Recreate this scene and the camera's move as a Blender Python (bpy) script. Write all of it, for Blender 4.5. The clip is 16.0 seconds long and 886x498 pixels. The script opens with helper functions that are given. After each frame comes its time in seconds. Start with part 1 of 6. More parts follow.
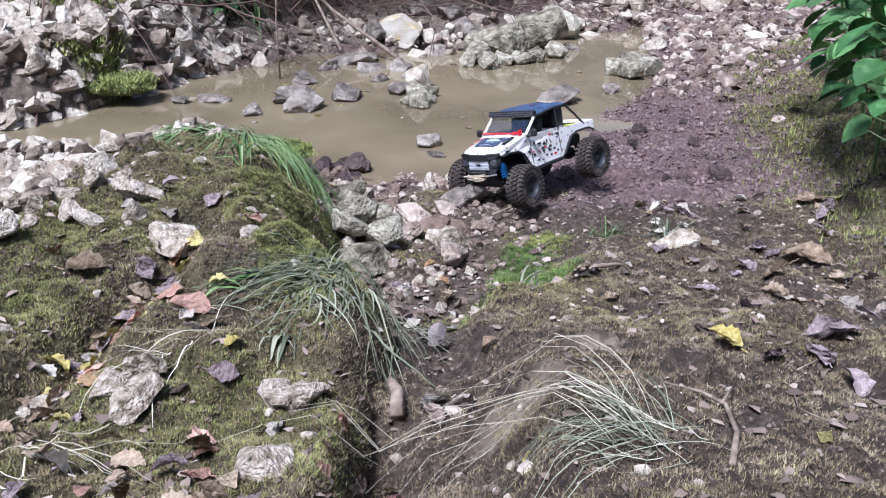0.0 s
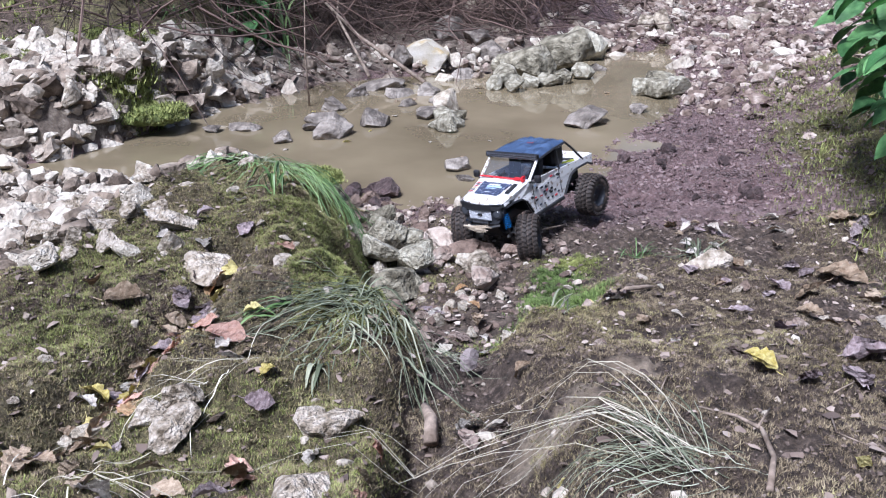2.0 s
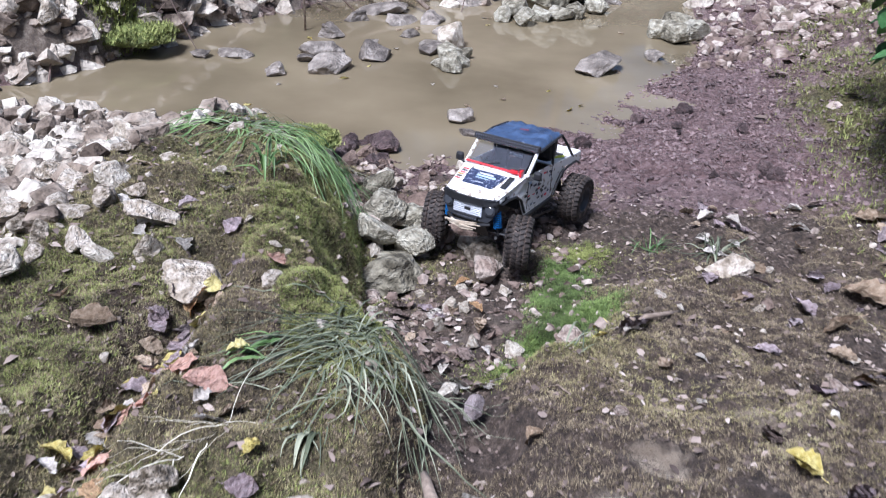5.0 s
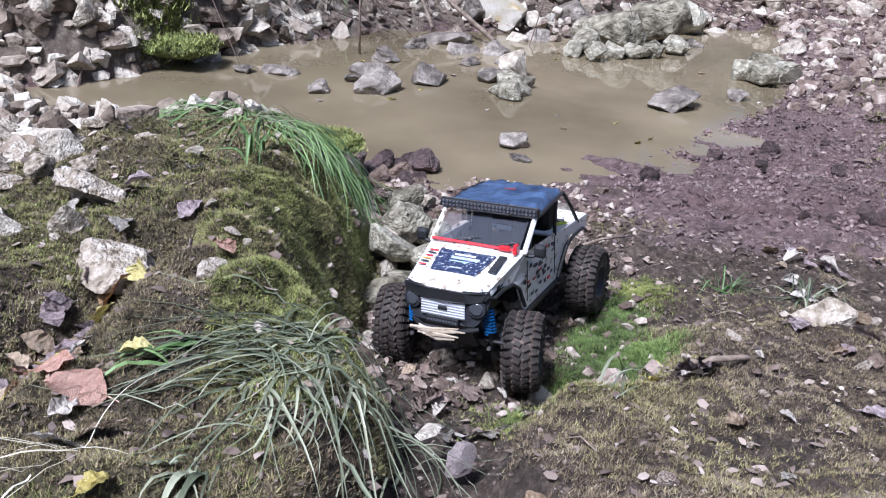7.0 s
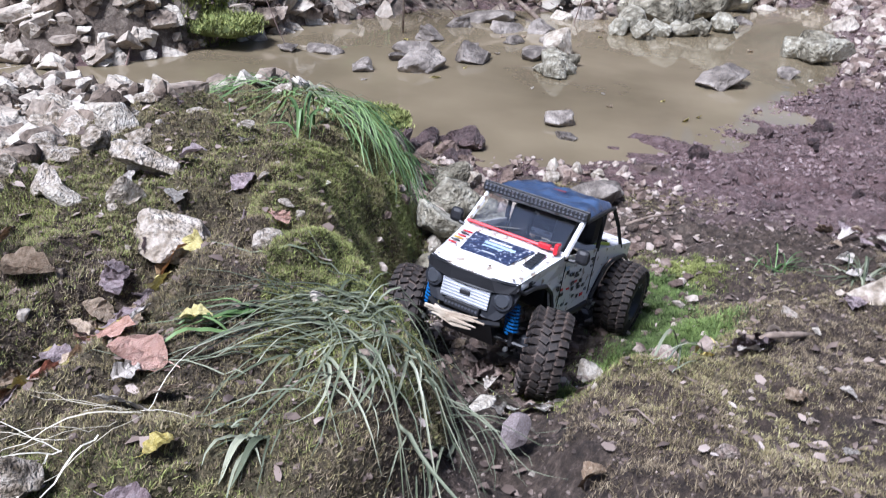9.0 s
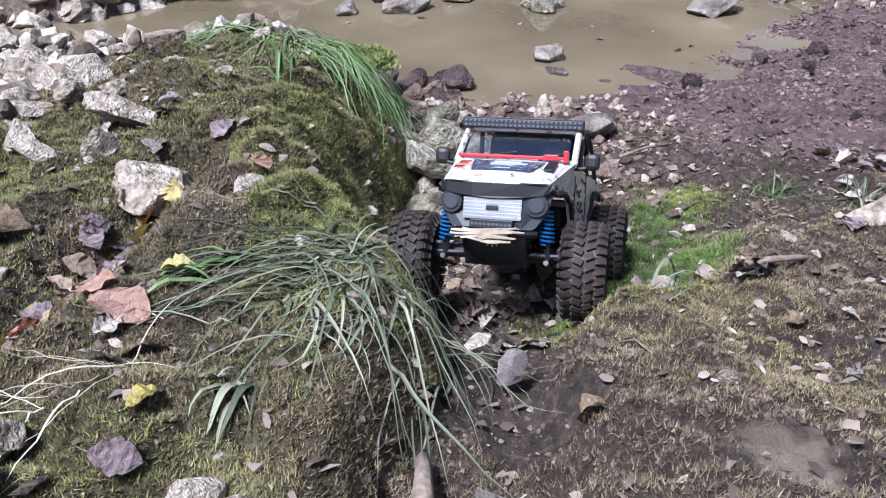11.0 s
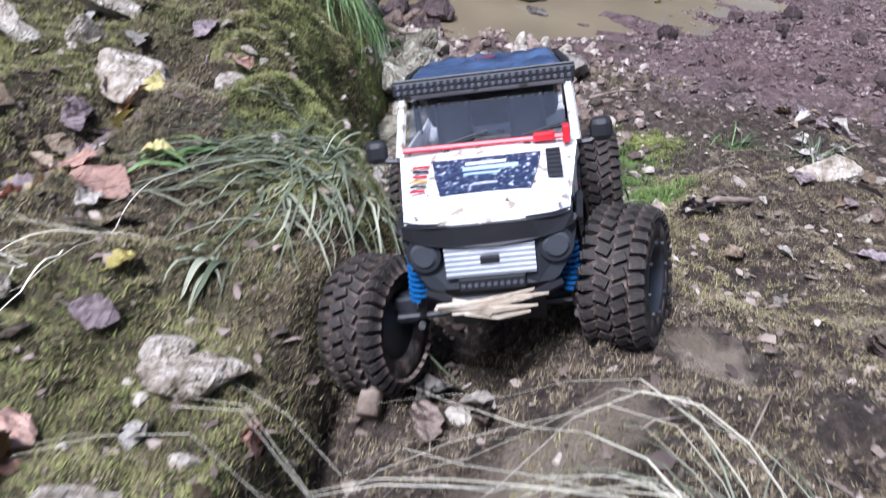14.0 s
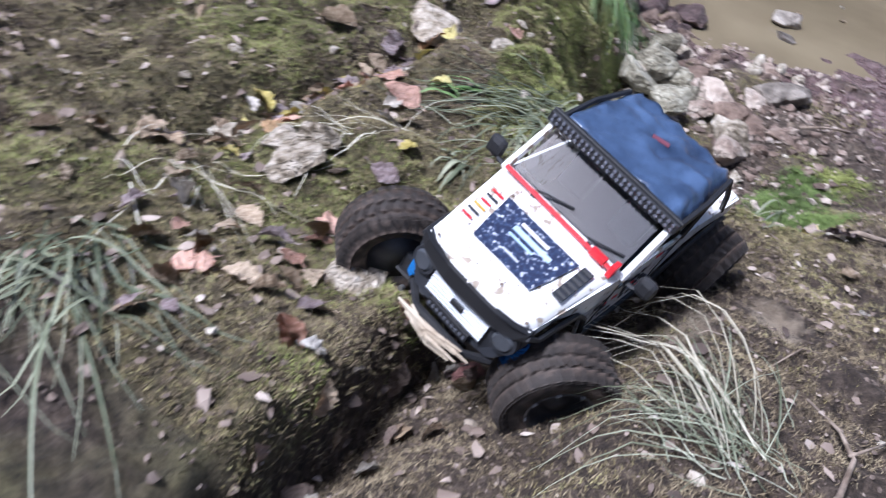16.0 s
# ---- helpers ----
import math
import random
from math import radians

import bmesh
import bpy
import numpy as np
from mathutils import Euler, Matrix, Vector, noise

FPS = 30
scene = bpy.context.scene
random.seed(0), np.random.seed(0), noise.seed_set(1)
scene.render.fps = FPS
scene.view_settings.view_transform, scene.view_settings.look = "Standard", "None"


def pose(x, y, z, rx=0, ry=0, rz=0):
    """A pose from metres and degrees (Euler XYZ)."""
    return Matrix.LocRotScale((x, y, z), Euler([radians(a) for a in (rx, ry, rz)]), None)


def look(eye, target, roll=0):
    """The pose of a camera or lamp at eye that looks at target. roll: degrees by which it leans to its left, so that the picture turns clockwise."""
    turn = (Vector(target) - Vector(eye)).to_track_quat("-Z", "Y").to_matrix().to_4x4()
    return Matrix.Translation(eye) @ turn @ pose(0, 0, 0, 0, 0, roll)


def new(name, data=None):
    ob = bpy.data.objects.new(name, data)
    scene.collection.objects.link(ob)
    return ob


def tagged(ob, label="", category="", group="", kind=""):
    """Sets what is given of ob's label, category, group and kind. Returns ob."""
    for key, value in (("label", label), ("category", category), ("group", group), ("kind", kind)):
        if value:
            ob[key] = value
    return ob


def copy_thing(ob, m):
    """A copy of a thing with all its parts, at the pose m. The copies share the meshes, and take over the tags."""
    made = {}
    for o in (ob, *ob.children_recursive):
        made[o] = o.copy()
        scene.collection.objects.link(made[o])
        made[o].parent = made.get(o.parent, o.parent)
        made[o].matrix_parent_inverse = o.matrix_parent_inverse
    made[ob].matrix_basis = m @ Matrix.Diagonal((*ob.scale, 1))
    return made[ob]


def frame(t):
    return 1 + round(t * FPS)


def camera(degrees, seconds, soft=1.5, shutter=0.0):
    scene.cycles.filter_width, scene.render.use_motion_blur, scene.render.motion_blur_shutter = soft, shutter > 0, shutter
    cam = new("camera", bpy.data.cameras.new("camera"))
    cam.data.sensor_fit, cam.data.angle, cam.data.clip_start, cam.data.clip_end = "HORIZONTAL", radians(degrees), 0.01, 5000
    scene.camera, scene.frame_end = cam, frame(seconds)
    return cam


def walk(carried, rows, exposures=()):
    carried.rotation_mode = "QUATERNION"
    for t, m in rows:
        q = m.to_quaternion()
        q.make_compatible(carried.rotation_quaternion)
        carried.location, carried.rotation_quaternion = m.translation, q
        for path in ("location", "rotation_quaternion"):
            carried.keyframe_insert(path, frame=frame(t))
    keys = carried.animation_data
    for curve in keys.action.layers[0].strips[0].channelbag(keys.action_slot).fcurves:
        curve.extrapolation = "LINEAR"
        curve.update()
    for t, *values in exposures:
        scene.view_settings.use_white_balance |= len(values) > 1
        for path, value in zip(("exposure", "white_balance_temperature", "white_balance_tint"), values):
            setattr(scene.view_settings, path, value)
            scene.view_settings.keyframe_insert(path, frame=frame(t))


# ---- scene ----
cam = camera(54.0, 16.0, soft=1.1, shutter=0.5)
PATH = [
    (0, (0.058, -0.001, 0.924), (0.0, 1.833, 0.129), 1.4),
    (0.5, (0.058, -0.009, 0.928), (-0.007, 1.836, 0.156), 1.1),
    (1, (0.058, -0.009, 0.929), (-0.028, 1.841, 0.172), 0.7),
    (1.5, (0.053, -0.008, 0.93), (-0.057, 1.844, 0.181), 0.4),
    (2, (0.056, -0.007, 0.934), (-0.071, 1.842, 0.184), -0.3),
    (2.5, (0.061, -0.003, 0.932), (-0.075, 1.843, 0.175), -0.7),
    (3, (0.064, 0.003, 0.928), (-0.082, 1.845, 0.162), -1.0),
    (5.5, (-0.005, 0.326, 1.069), (-0.117, 2.067, 0.091), 5.2),
    (6, (0.018, 0.446, 0.972), (-0.267, 2.171, 0.001), 4.3),
    (6.5, (0.051, 0.492, 0.834), (-0.272, 2.26, -0.043), 3.4),
    (7, (0.084, 0.488, 0.824), (-0.179, 2.286, -0.012), 4.5),
    (7.5, (0.077, 0.484, 0.822), (-0.19, 2.286, -0.003), 4.8),
    (8, (0.071, 0.482, 0.82), (-0.237, 2.273, -0.015), 4.4),
    (8.5, (0.07, 0.481, 0.816), (-0.269, 2.257, -0.039), 4.4),
    (9, (0.067, 0.483, 0.809), (-0.276, 2.247, -0.068), 3.7),
    (9.5, (0.07, 0.504, 0.794), (-0.259, 2.242, -0.14), 0.7),
    (12, (0.077, 0.504, 0.787), (-0.224, 2.216, -0.203), 2.1),
    (12.5, (0.08, 0.508, 0.788), (-0.195, 2.229, -0.192), 2.7),
    (13, (0.086, 0.509, 0.788), (-0.163, 2.236, -0.189), 3.4),
    (13.5, (0.094, 0.495, 0.77), (-0.137, 2.208, -0.236), 5.0),
    (14, (0.087, 0.442, 0.783), (-0.136, 2.102, -0.309), 7.4),
    (14.5, (0.068, 0.337, 0.862), (-0.088, 1.917, -0.354), 11.5),
    (15, (0.074, 0.265, 0.91), (-0.1, 1.814, -0.344), 15.4),
    (15.5, (0.132, 0.23, 0.925), (-0.255, 1.748, -0.318), 15.2),
    (16, (0.19, 0.14, 0.942), (-0.427, 1.596, -0.282), 14.9),
]
walk(cam, [(t, look(eye, target, roll)) for t, eye, target, roll in PATH], exposures=((0, 1.07, 5390, 16), (16, 1.07, 5390, 16)))

# ---- light ----
SUN_EL, SUN_AZ = 60.0, 213.0
world = bpy.data.worlds.new("world")
scene.world = world
world.use_nodes = True
wn = world.node_tree
sky = wn.nodes.new("ShaderNodeTexSky")
sky.sky_type, sky.sun_disc = "NISHITA", False
sky.sun_elevation, sky.sun_rotation = radians(SUN_EL), radians(SUN_AZ)
sky.dust_density, sky.air_density = 4.0, 1.0
wn.nodes["Background"].inputs[1].default_value = 0.046
wn.links.new(sky.outputs[0], wn.nodes["Background"].inputs[0])
sun_data = bpy.data.lights.new("sun", "SUN")
sun_data.energy, sun_data.angle, sun_data.color = 3.3, radians(14), (1.0, 0.965, 0.93)
sun = new("sun", sun_data)
az, el = radians(SUN_AZ), radians(SUN_EL)
sun.matrix_world = look((math.sin(az) * math.cos(el) * 30, math.cos(az) * math.cos(el) * 30, math.sin(el) * 30), (0, 1.5, 0))


# ---- materials ----
def material(name, stops, scale=8.0, rough=0.8, bump=0.3, bump_scale=60.0, metal=0.0, vary=0.0, detail=6.0, wet=0.0, coat=0.0, depth=0.004, rand=0.0, island=0.0):
    """Procedural surface: a ramp of colours on noise, a finer grain over it, and a relief."""
    m = bpy.data.materials.new(name)
    m.use_nodes = True
    nt = m.node_tree
    nodes, links = nt.nodes, nt.links
    b = nodes["Principled BSDF"]
    tc = nodes.new("ShaderNodeTexCoord")
    n1 = nodes.new("ShaderNodeTexNoise")
    n1.inputs["Scale"].default_value, n1.inputs["Detail"].default_value = scale, detail
    links.new(tc.outputs["Object"], n1.inputs["Vector"])
    ramp = nodes.new("ShaderNodeValToRGB")
    while len(ramp.color_ramp.elements) < len(stops):
        ramp.color_ramp.elements.new(0.5)
    for e, (p, c) in zip(ramp.color_ramp.elements, stops):
        e.position, e.color = p, (*c, 1)
    if rand or island:
        info = nodes.new("ShaderNodeNewGeometry" if island else "ShaderNodeObjectInfo")
        rand = rand or island
        add = nodes.new("ShaderNodeMath")
        add.operation = "MULTIPLY_ADD"
        links.new(info.outputs["Random Per Island" if island else "Random"], add.inputs[0])
        add.inputs[1].default_value = rand
        shift = nodes.new("ShaderNodeMath")
        links.new(n1.outputs["Fac"], shift.inputs[0])
        shift.inputs[1].default_value = -rand / 2
        links.new(shift.outputs[0], add.inputs[2])
        links.new(add.outputs[0], ramp.inputs[0])
    else:
        links.new(n1.outputs["Fac"], ramp.inputs[0])
    n2 = nodes.new("ShaderNodeTexNoise")
    n2.inputs["Scale"].default_value, n2.inputs["Detail"].default_value = bump_scale, 5.0
    links.new(tc.outputs["Object"], n2.inputs["Vector"])
    col = ramp.outputs[0]
    if vary:
        mix = nodes.new("ShaderNodeMix")
        mix.data_type, mix.blend_type = "RGBA", "OVERLAY"
        mix.inputs["Factor"].default_value = vary
        links.new(col, mix.inputs["A"])
        links.new(n2.outputs["Fac"], mix.inputs["B"])
        col = mix.outputs["Result"]
    links.new(col, b.inputs["Base Color"])
    b.inputs["Roughness"].default_value, b.inputs["Metallic"].default_value = rough, metal
    b.inputs["Coat Weight"].default_value = coat
    if wet:
        rr = nodes.new("ShaderNodeMapRange")
        rr.inputs["From Min"].default_value, rr.inputs["From Max"].default_value = 0.4, 0.6
        rr.inputs["To Min"].default_value, rr.inputs["To Max"].default_value = rough, max(rough - wet, 0.08)
        links.new(n1.outputs["Fac"], rr.inputs["Value"])
        links.new(rr.outputs[0], b.inputs["Roughness"])
    if bump:
        bp = nodes.new("ShaderNodeBump")
        bp.inputs["Strength"].default_value, bp.inputs["Distance"].default_value = bump, depth
        links.new(n2.outputs["Fac"], bp.inputs["Height"])
        links.new(bp.outputs[0], b.inputs["Normal"])
    return m


def plain(name, colour, rough=0.5, metal=0.0, bump=0.0):
    a = tuple(c * 0.85 for c in colour)
    d = tuple(min(1, c * 1.12) for c in colour)
    return material(name, [(0.35, a), (0.65, d)], 25.0, rough, bump, 300.0, metal, depth=0.0006)


def ground_material():
    m = bpy.data.materials.new("ground_soil_moss_mud")
    m.use_nodes = True
    nt = m.node_tree
    nodes, links = nt.nodes, nt.links
    b = nodes["Principled BSDF"]
    tc = nodes.new("ShaderNodeTexCoord")

    def noisy(scale, detail=6.0, rough=0.6):
        n = nodes.new("ShaderNodeTexNoise")
        n.inputs["Scale"].default_value, n.inputs["Detail"].default_value, n.inputs["Roughness"].default_value = scale, detail, rough
        links.new(tc.outputs["Object"], n.inputs["Vector"])
        return n.outputs["Fac"]

    def ramp(src, stops):
        r = nodes.new("ShaderNodeValToRGB")
        while len(r.color_ramp.elements) < len(stops):
            r.color_ramp.elements.new(0.5)
        for e, (p, c) in zip(r.color_ramp.elements, stops):
            e.position, e.color = p, (*c, 1)
        links.new(src, r.inputs[0])
        return r.outputs[0]

    def mixed(fac, a, c):
        x = nodes.new("ShaderNodeMix")
        x.data_type = "RGBA"
        links.new(fac, x.inputs["Factor"])
        links.new(a, x.inputs["A"])
        links.new(c, x.inputs["B"])
        return x.outputs["Result"]

    def attr(name):
        a = nodes.new("ShaderNodeAttribute")
        a.attribute_name = name
        return a.outputs["Fac"]

    def mask(name, scale, lo, hi):
        s = nodes.new("ShaderNodeMath")
        s.operation = "ADD"
        links.new(attr(name), s.inputs[0])
        links.new(noisy(scale), s.inputs[1])
        r = nodes.new("ShaderNodeMapRange")
        r.inputs["From Min"].default_value, r.inputs["From Max"].default_value = lo, hi
        links.new(s.outputs[0], r.inputs["Value"])
        return r.outputs[0]

    soil = ramp(noisy(60, 9, 0.75), [(0.32, (0.014, 0.009, 0.006)), (0.5, (0.082, 0.058, 0.042)), (0.72, (0.26, 0.195, 0.15))])
    moss = ramp(noisy(60, 9, 0.75), [(0.32, (0.024, 0.018, 0.009)), (0.48, (0.12, 0.104, 0.05)), (0.7, (0.27, 0.235, 0.115))])
    mud = ramp(noisy(38, 9, 0.75), [(0.32, (0.06, 0.037, 0.034)), (0.52, (0.2, 0.135, 0.128)), (0.74, (0.4, 0.3, 0.29))])
    gravel = ramp(noisy(25, 8, 0.75), [(0.3, (0.05, 0.036, 0.027)), (0.5, (0.19, 0.15, 0.115)), (0.7, (0.42, 0.36, 0.29))])
    clay = ramp(noisy(14, 8, 0.7), [(0.3, (0.2, 0.15, 0.1)), (0.6, (0.42, 0.34, 0.25)), (0.75, (0.55, 0.48, 0.38))])
    col = mixed(mask("moss", 9, 0.85, 1.15), soil, moss)
    col = mixed(mask("gravel", 12, 0.85, 1.15), col, gravel)
    col = mixed(mask("mud", 10, 0.85, 1.15), col, mud)
    col = mixed(mask("clay", 26, 0.9, 1.15), col, clay)
    links.new(col, b.inputs["Base Color"])
    wetness = nodes.new("ShaderNodeMapRange")
    links.new(mask("wet", 18, 0.65, 1.15), wetness.inputs["Value"])
    wetness.inputs["To Min"].default_value, wetness.inputs["To Max"].default_value = 0.9, 0.2
    links.new(wetness.outputs[0], b.inputs["Roughness"])
    bp = nodes.new("ShaderNodeBump")
    bp.inputs["Strength"].default_value, bp.inputs["Distance"].default_value = 1.0, 0.02
    links.new(noisy(70, 8, 0.75), bp.inputs["Height"])
    links.new(bp.outputs[0], b.inputs["Normal"])
    return m


M_GROUND = ground_material()
M_WATER = bpy.data.materials.new("murky_water")
M_WATER.use_nodes = True
M_WATER.node_tree.nodes["Principled BSDF"].inputs["Specular IOR Level"].default_value = 1.0
_n, _l = M_WATER.node_tree.nodes, M_WATER.node_tree.links
_b = _n["Principled BSDF"]
_b.inputs["Roughness"].default_value, _b.inputs["IOR"].default_value = 0.03, 1.33
_tc = _n.new("ShaderNodeTexCoord")
_t = _n.new("ShaderNodeTexNoise")
_t.inputs["Scale"].default_value, _t.inputs["Detail"].default_value = 1.6, 5
_r = _n.new("ShaderNodeValToRGB")
_r.color_ramp.elements[0].position, _r.color_ramp.elements[0].color = 0.3, (0.13, 0.105, 0.064, 1)
_r.color_ramp.elements[1].position, _r.color_ramp.elements[1].color = 0.7, (0.25, 0.205, 0.13, 1)
_l.new(_tc.outputs["Object"], _t.inputs["Vector"])
_l.new(_t.outputs["Fac"], _r.inputs[0])
_l.new(_r.outputs[0], _b.inputs["Base Color"])
_w = _n.new("ShaderNodeTexNoise")
_w.inputs["Scale"].default_value, _w.inputs["Detail"].default_value = 9.0, 2
_l.new(_tc.outputs["Object"], _w.inputs["Vector"])
_p = _n.new("ShaderNodeBump")
_p.inputs["Strength"].default_value, _p.inputs["Distance"].default_value = 0.14, 0.004
_l.new(_w.outputs["Fac"], _p.inputs["Height"])
_l.new(_p.outputs[0], _b.inputs["Normal"])

M_ROCK = material("pale_limestone", [(0.25, (0.11, 0.085, 0.055)), (0.43, (0.38, 0.325, 0.25)), (0.7, (0.68, 0.62, 0.52))], 4.5, 0.9, 0.6, 14, vary=0.5, rand=0.24, depth=0.03)
M_ROCK_MOSSY = material("stained_limestone", [(0.27, (0.1, 0.075, 0.045)), (0.42, (0.38, 0.315, 0.235)), (0.64, (0.68, 0.6, 0.5))], 5.5, 0.9, 0.7, 16, vary=0.4, rand=0.16, depth=0.04)
M_ROCK_WET = material("wet_grey_stone", [(0.3, (0.07, 0.058, 0.048)), (0.48, (0.17, 0.145, 0.12)), (0.74, (0.38, 0.335, 0.285))], 3.2, 0.75, 0.6, 11, vary=0.45, wet=0.35, rand=0.25, depth=0.03)
M_ROCK_LICHEN = material("lichen_grey_limestone", [(0.28, (0.07, 0.06, 0.038)), (0.46, (0.26, 0.235, 0.17)), (0.7, (0.52, 0.49, 0.39))], 5.0, 0.9, 0.7, 14, vary=0.5, rand=0.25, depth=0.04)
M_ROCK_BROWN = material("tan_clay_stone", [(0.25, (0.12, 0.08, 0.06)), (0.48, (0.25, 0.18, 0.14)), (0.72, (0.5, 0.42, 0.35))], 2.6, 0.75, 0.7, 9, vary=0.35, rand=0.4, depth=0.035)
M_ROCK_RED = material("red_stone", [(0.3, (0.13, 0.05, 0.045)), (0.7, (0.3, 0.15, 0.13))], 4, 0.8, 0.6, 12, vary=0.4, depth=0.08)
M_CLOD = material("mud_clod", [(0.3, (0.045, 0.03, 0.028)), (0.7, (0.25, 0.18, 0.17))], 4, 0.55, 0.8, 14, vary=0.5, wet=0.3, rand=0.3, depth=0.08)
M_PEBBLE = material("pale_gravel", [(0.27, (0.07, 0.05, 0.035)), (0.4, (0.24, 0.19, 0.145)), (0.55, (0.42, 0.365, 0.295)), (0.78, (0.62, 0.57, 0.48))], 9, 0.9, 0.9, 55, vary=0.6, island=0.42, depth=0.02)
M_PEBBLE_B = material("tan_gravel", [(0.28, (0.09, 0.062, 0.048)), (0.48, (0.2, 0.145, 0.115)), (0.72, (0.46, 0.39, 0.33))], 20, 0.85, 0.8, 70, vary=0.5, island=0.4, depth=0.015)
M_CRUMB = material("soil_crumbs", [(0.3, (0.03, 0.021, 0.017)), (0.5, (0.14, 0.104, 0.084)), (0.72, (0.33, 0.27, 0.225))], 60, 0.85, 0.6, 300, vary=0.4)


# ---- terrain ----
def smooth(a, b, v):
    u = np.clip((v - a) / (b - a), 0, 1)
    return u * u * (3 - 2 * u)


def line(v, xs, ys):
    """A softened broken line through a few knots."""
    d = 0.06
    return (np.interp(v - d, xs, ys) + 2 * np.interp(v, xs, ys) + np.interp(v + d, xs, ys)) / 4


def fractal(x, y, scale, octaves, seed):
    """Value noise on a grid, summed over octaves, about -1 to 1."""
    out, amp, total = np.zeros_like(x), 1.0, 0.0
    for o in range(octaves):
        f = scale * 2 ** o
        c, d = math.cos(0.6 + o), math.sin(0.6 + o)
        u, v = (c * x - d * y) * f + 31.7 * seed + 17 * o, (d * x + c * y) * f + 11.3 * seed + 5 * o
        i, j = np.floor(u), np.floor(v)
        a, b = u - i, v - j
        a, b = a * a * (3 - 2 * a), b * b * (3 - 2 * b)

        def r(p, q):
            s = np.sin(p * 127.1 + q * 311.7 + seed * 7.7) * 43758.5453
            return (s - np.floor(s)) * 2 - 1
        out += amp * ((r(i, j) * (1 - a) + r(i + 1, j) * a) * (1 - b) + (r(i, j + 1) * (1 - a) + r(i + 1, j + 1) * a) * b)
        total += amp
        amp *= 0.5
    return out / total


def shore_y(x):
    return line(x, [-3, -1.8, -1.4, -0.6, -0.2, 0, 0.12, 0.4, 0.55, 0.8, 0.95, 1.1, 1.4, 3], [2.75, 2.78, 2.93, 2.78, 2.72, 2.76, 2.98, 3.22, 3.6, 3.9, 4.3, 5.6, 6.6, 9])


def far_y(x):
    return line(x, [-4, -1.75, -1.63, -1.5, -1.42, -1.3, -1.0, -0.7, 0.0, 0.5, 1.0, 1.5, 4], [2.95, 2.99, 3.12, 3.36, 3.64, 3.98, 4.4, 4.7, 4.8, 5.35, 5.75, 6.2, 7.5])


def gully(x, y):
    """0 outside, 1 on the gully's floor, and the floor's height."""
    left = line(y, [0.2, 0.5, 0.8, 1.0, 1.2, 1.3, 1.4, 1.5, 1.7, 1.95, 2.2, 2.4, 2.75], [-0.04, -0.05, -0.06, -0.06, -0.045, -0.06, -0.12, -0.2, -0.22, -0.27, -0.33, -0.38, -0.48])
    right = line(y, [0.2, 0.5, 0.8, 1.0, 1.2, 1.3, 1.42, 1.5, 1.6, 1.75, 1.95, 2.2, 2.4, 2.75], [0.1, 0.1, 0.08, 0.05, 0.03, 0.02, 0.05, 0.11, 0.13, 0.13, 0.13, 0.15, 0.2, 0.2])
    wall = line(y, [0.5, 1.0, 1.15, 1.75, 2.1, 2.75], [0.07, 0.07, 0.05, 0.08, 0.22, 0.2])
    flank = line(y, [0.5, 1.0, 1.2, 1.45, 1.75, 2.1, 2.75], [0.035, 0.05, 0.08, 0.15, 0.2, 0.24, 0.24])
    x = x + 0.022 * fractal(x, y, 7, 3, 21)
    inside = (1 - np.sin(np.clip((left - x) / flank, 0, 1) * math.pi / 2) ** 0.85) * (1 - smooth(0, wall * line(y, [1.0, 1.35, 1.55, 1.75], [1.5, 1.5, 3.0, 4.2]), x - right))
    floor = line(y, [0.2, 0.5, 0.8, 1.0, 1.22, 1.4, 1.6, 1.9, 2.4, 2.75], [0.38, 0.35, 0.29, 0.245, 0.232, 0.14, 0.085, 0.065, 0.045, 0.0])
    floor = floor - 0.055 * np.exp(-((x + 0.045) / 0.05) ** 2) * smooth(1.0, 0.82, y)
    return inside, floor


def puddled(x, y):
    """How far the mud by the shore is churned into puddles, 0 to 1."""
    u, v = (x - 0.27) * 0.67 + (y - 3.1) * 0.74, (y - 3.1) * 0.67 - (x - 0.27) * 0.74
    return np.clip(1.25 * np.exp(-(u / 0.4) ** 4 - (v / 0.17) ** 2), 0, 1)


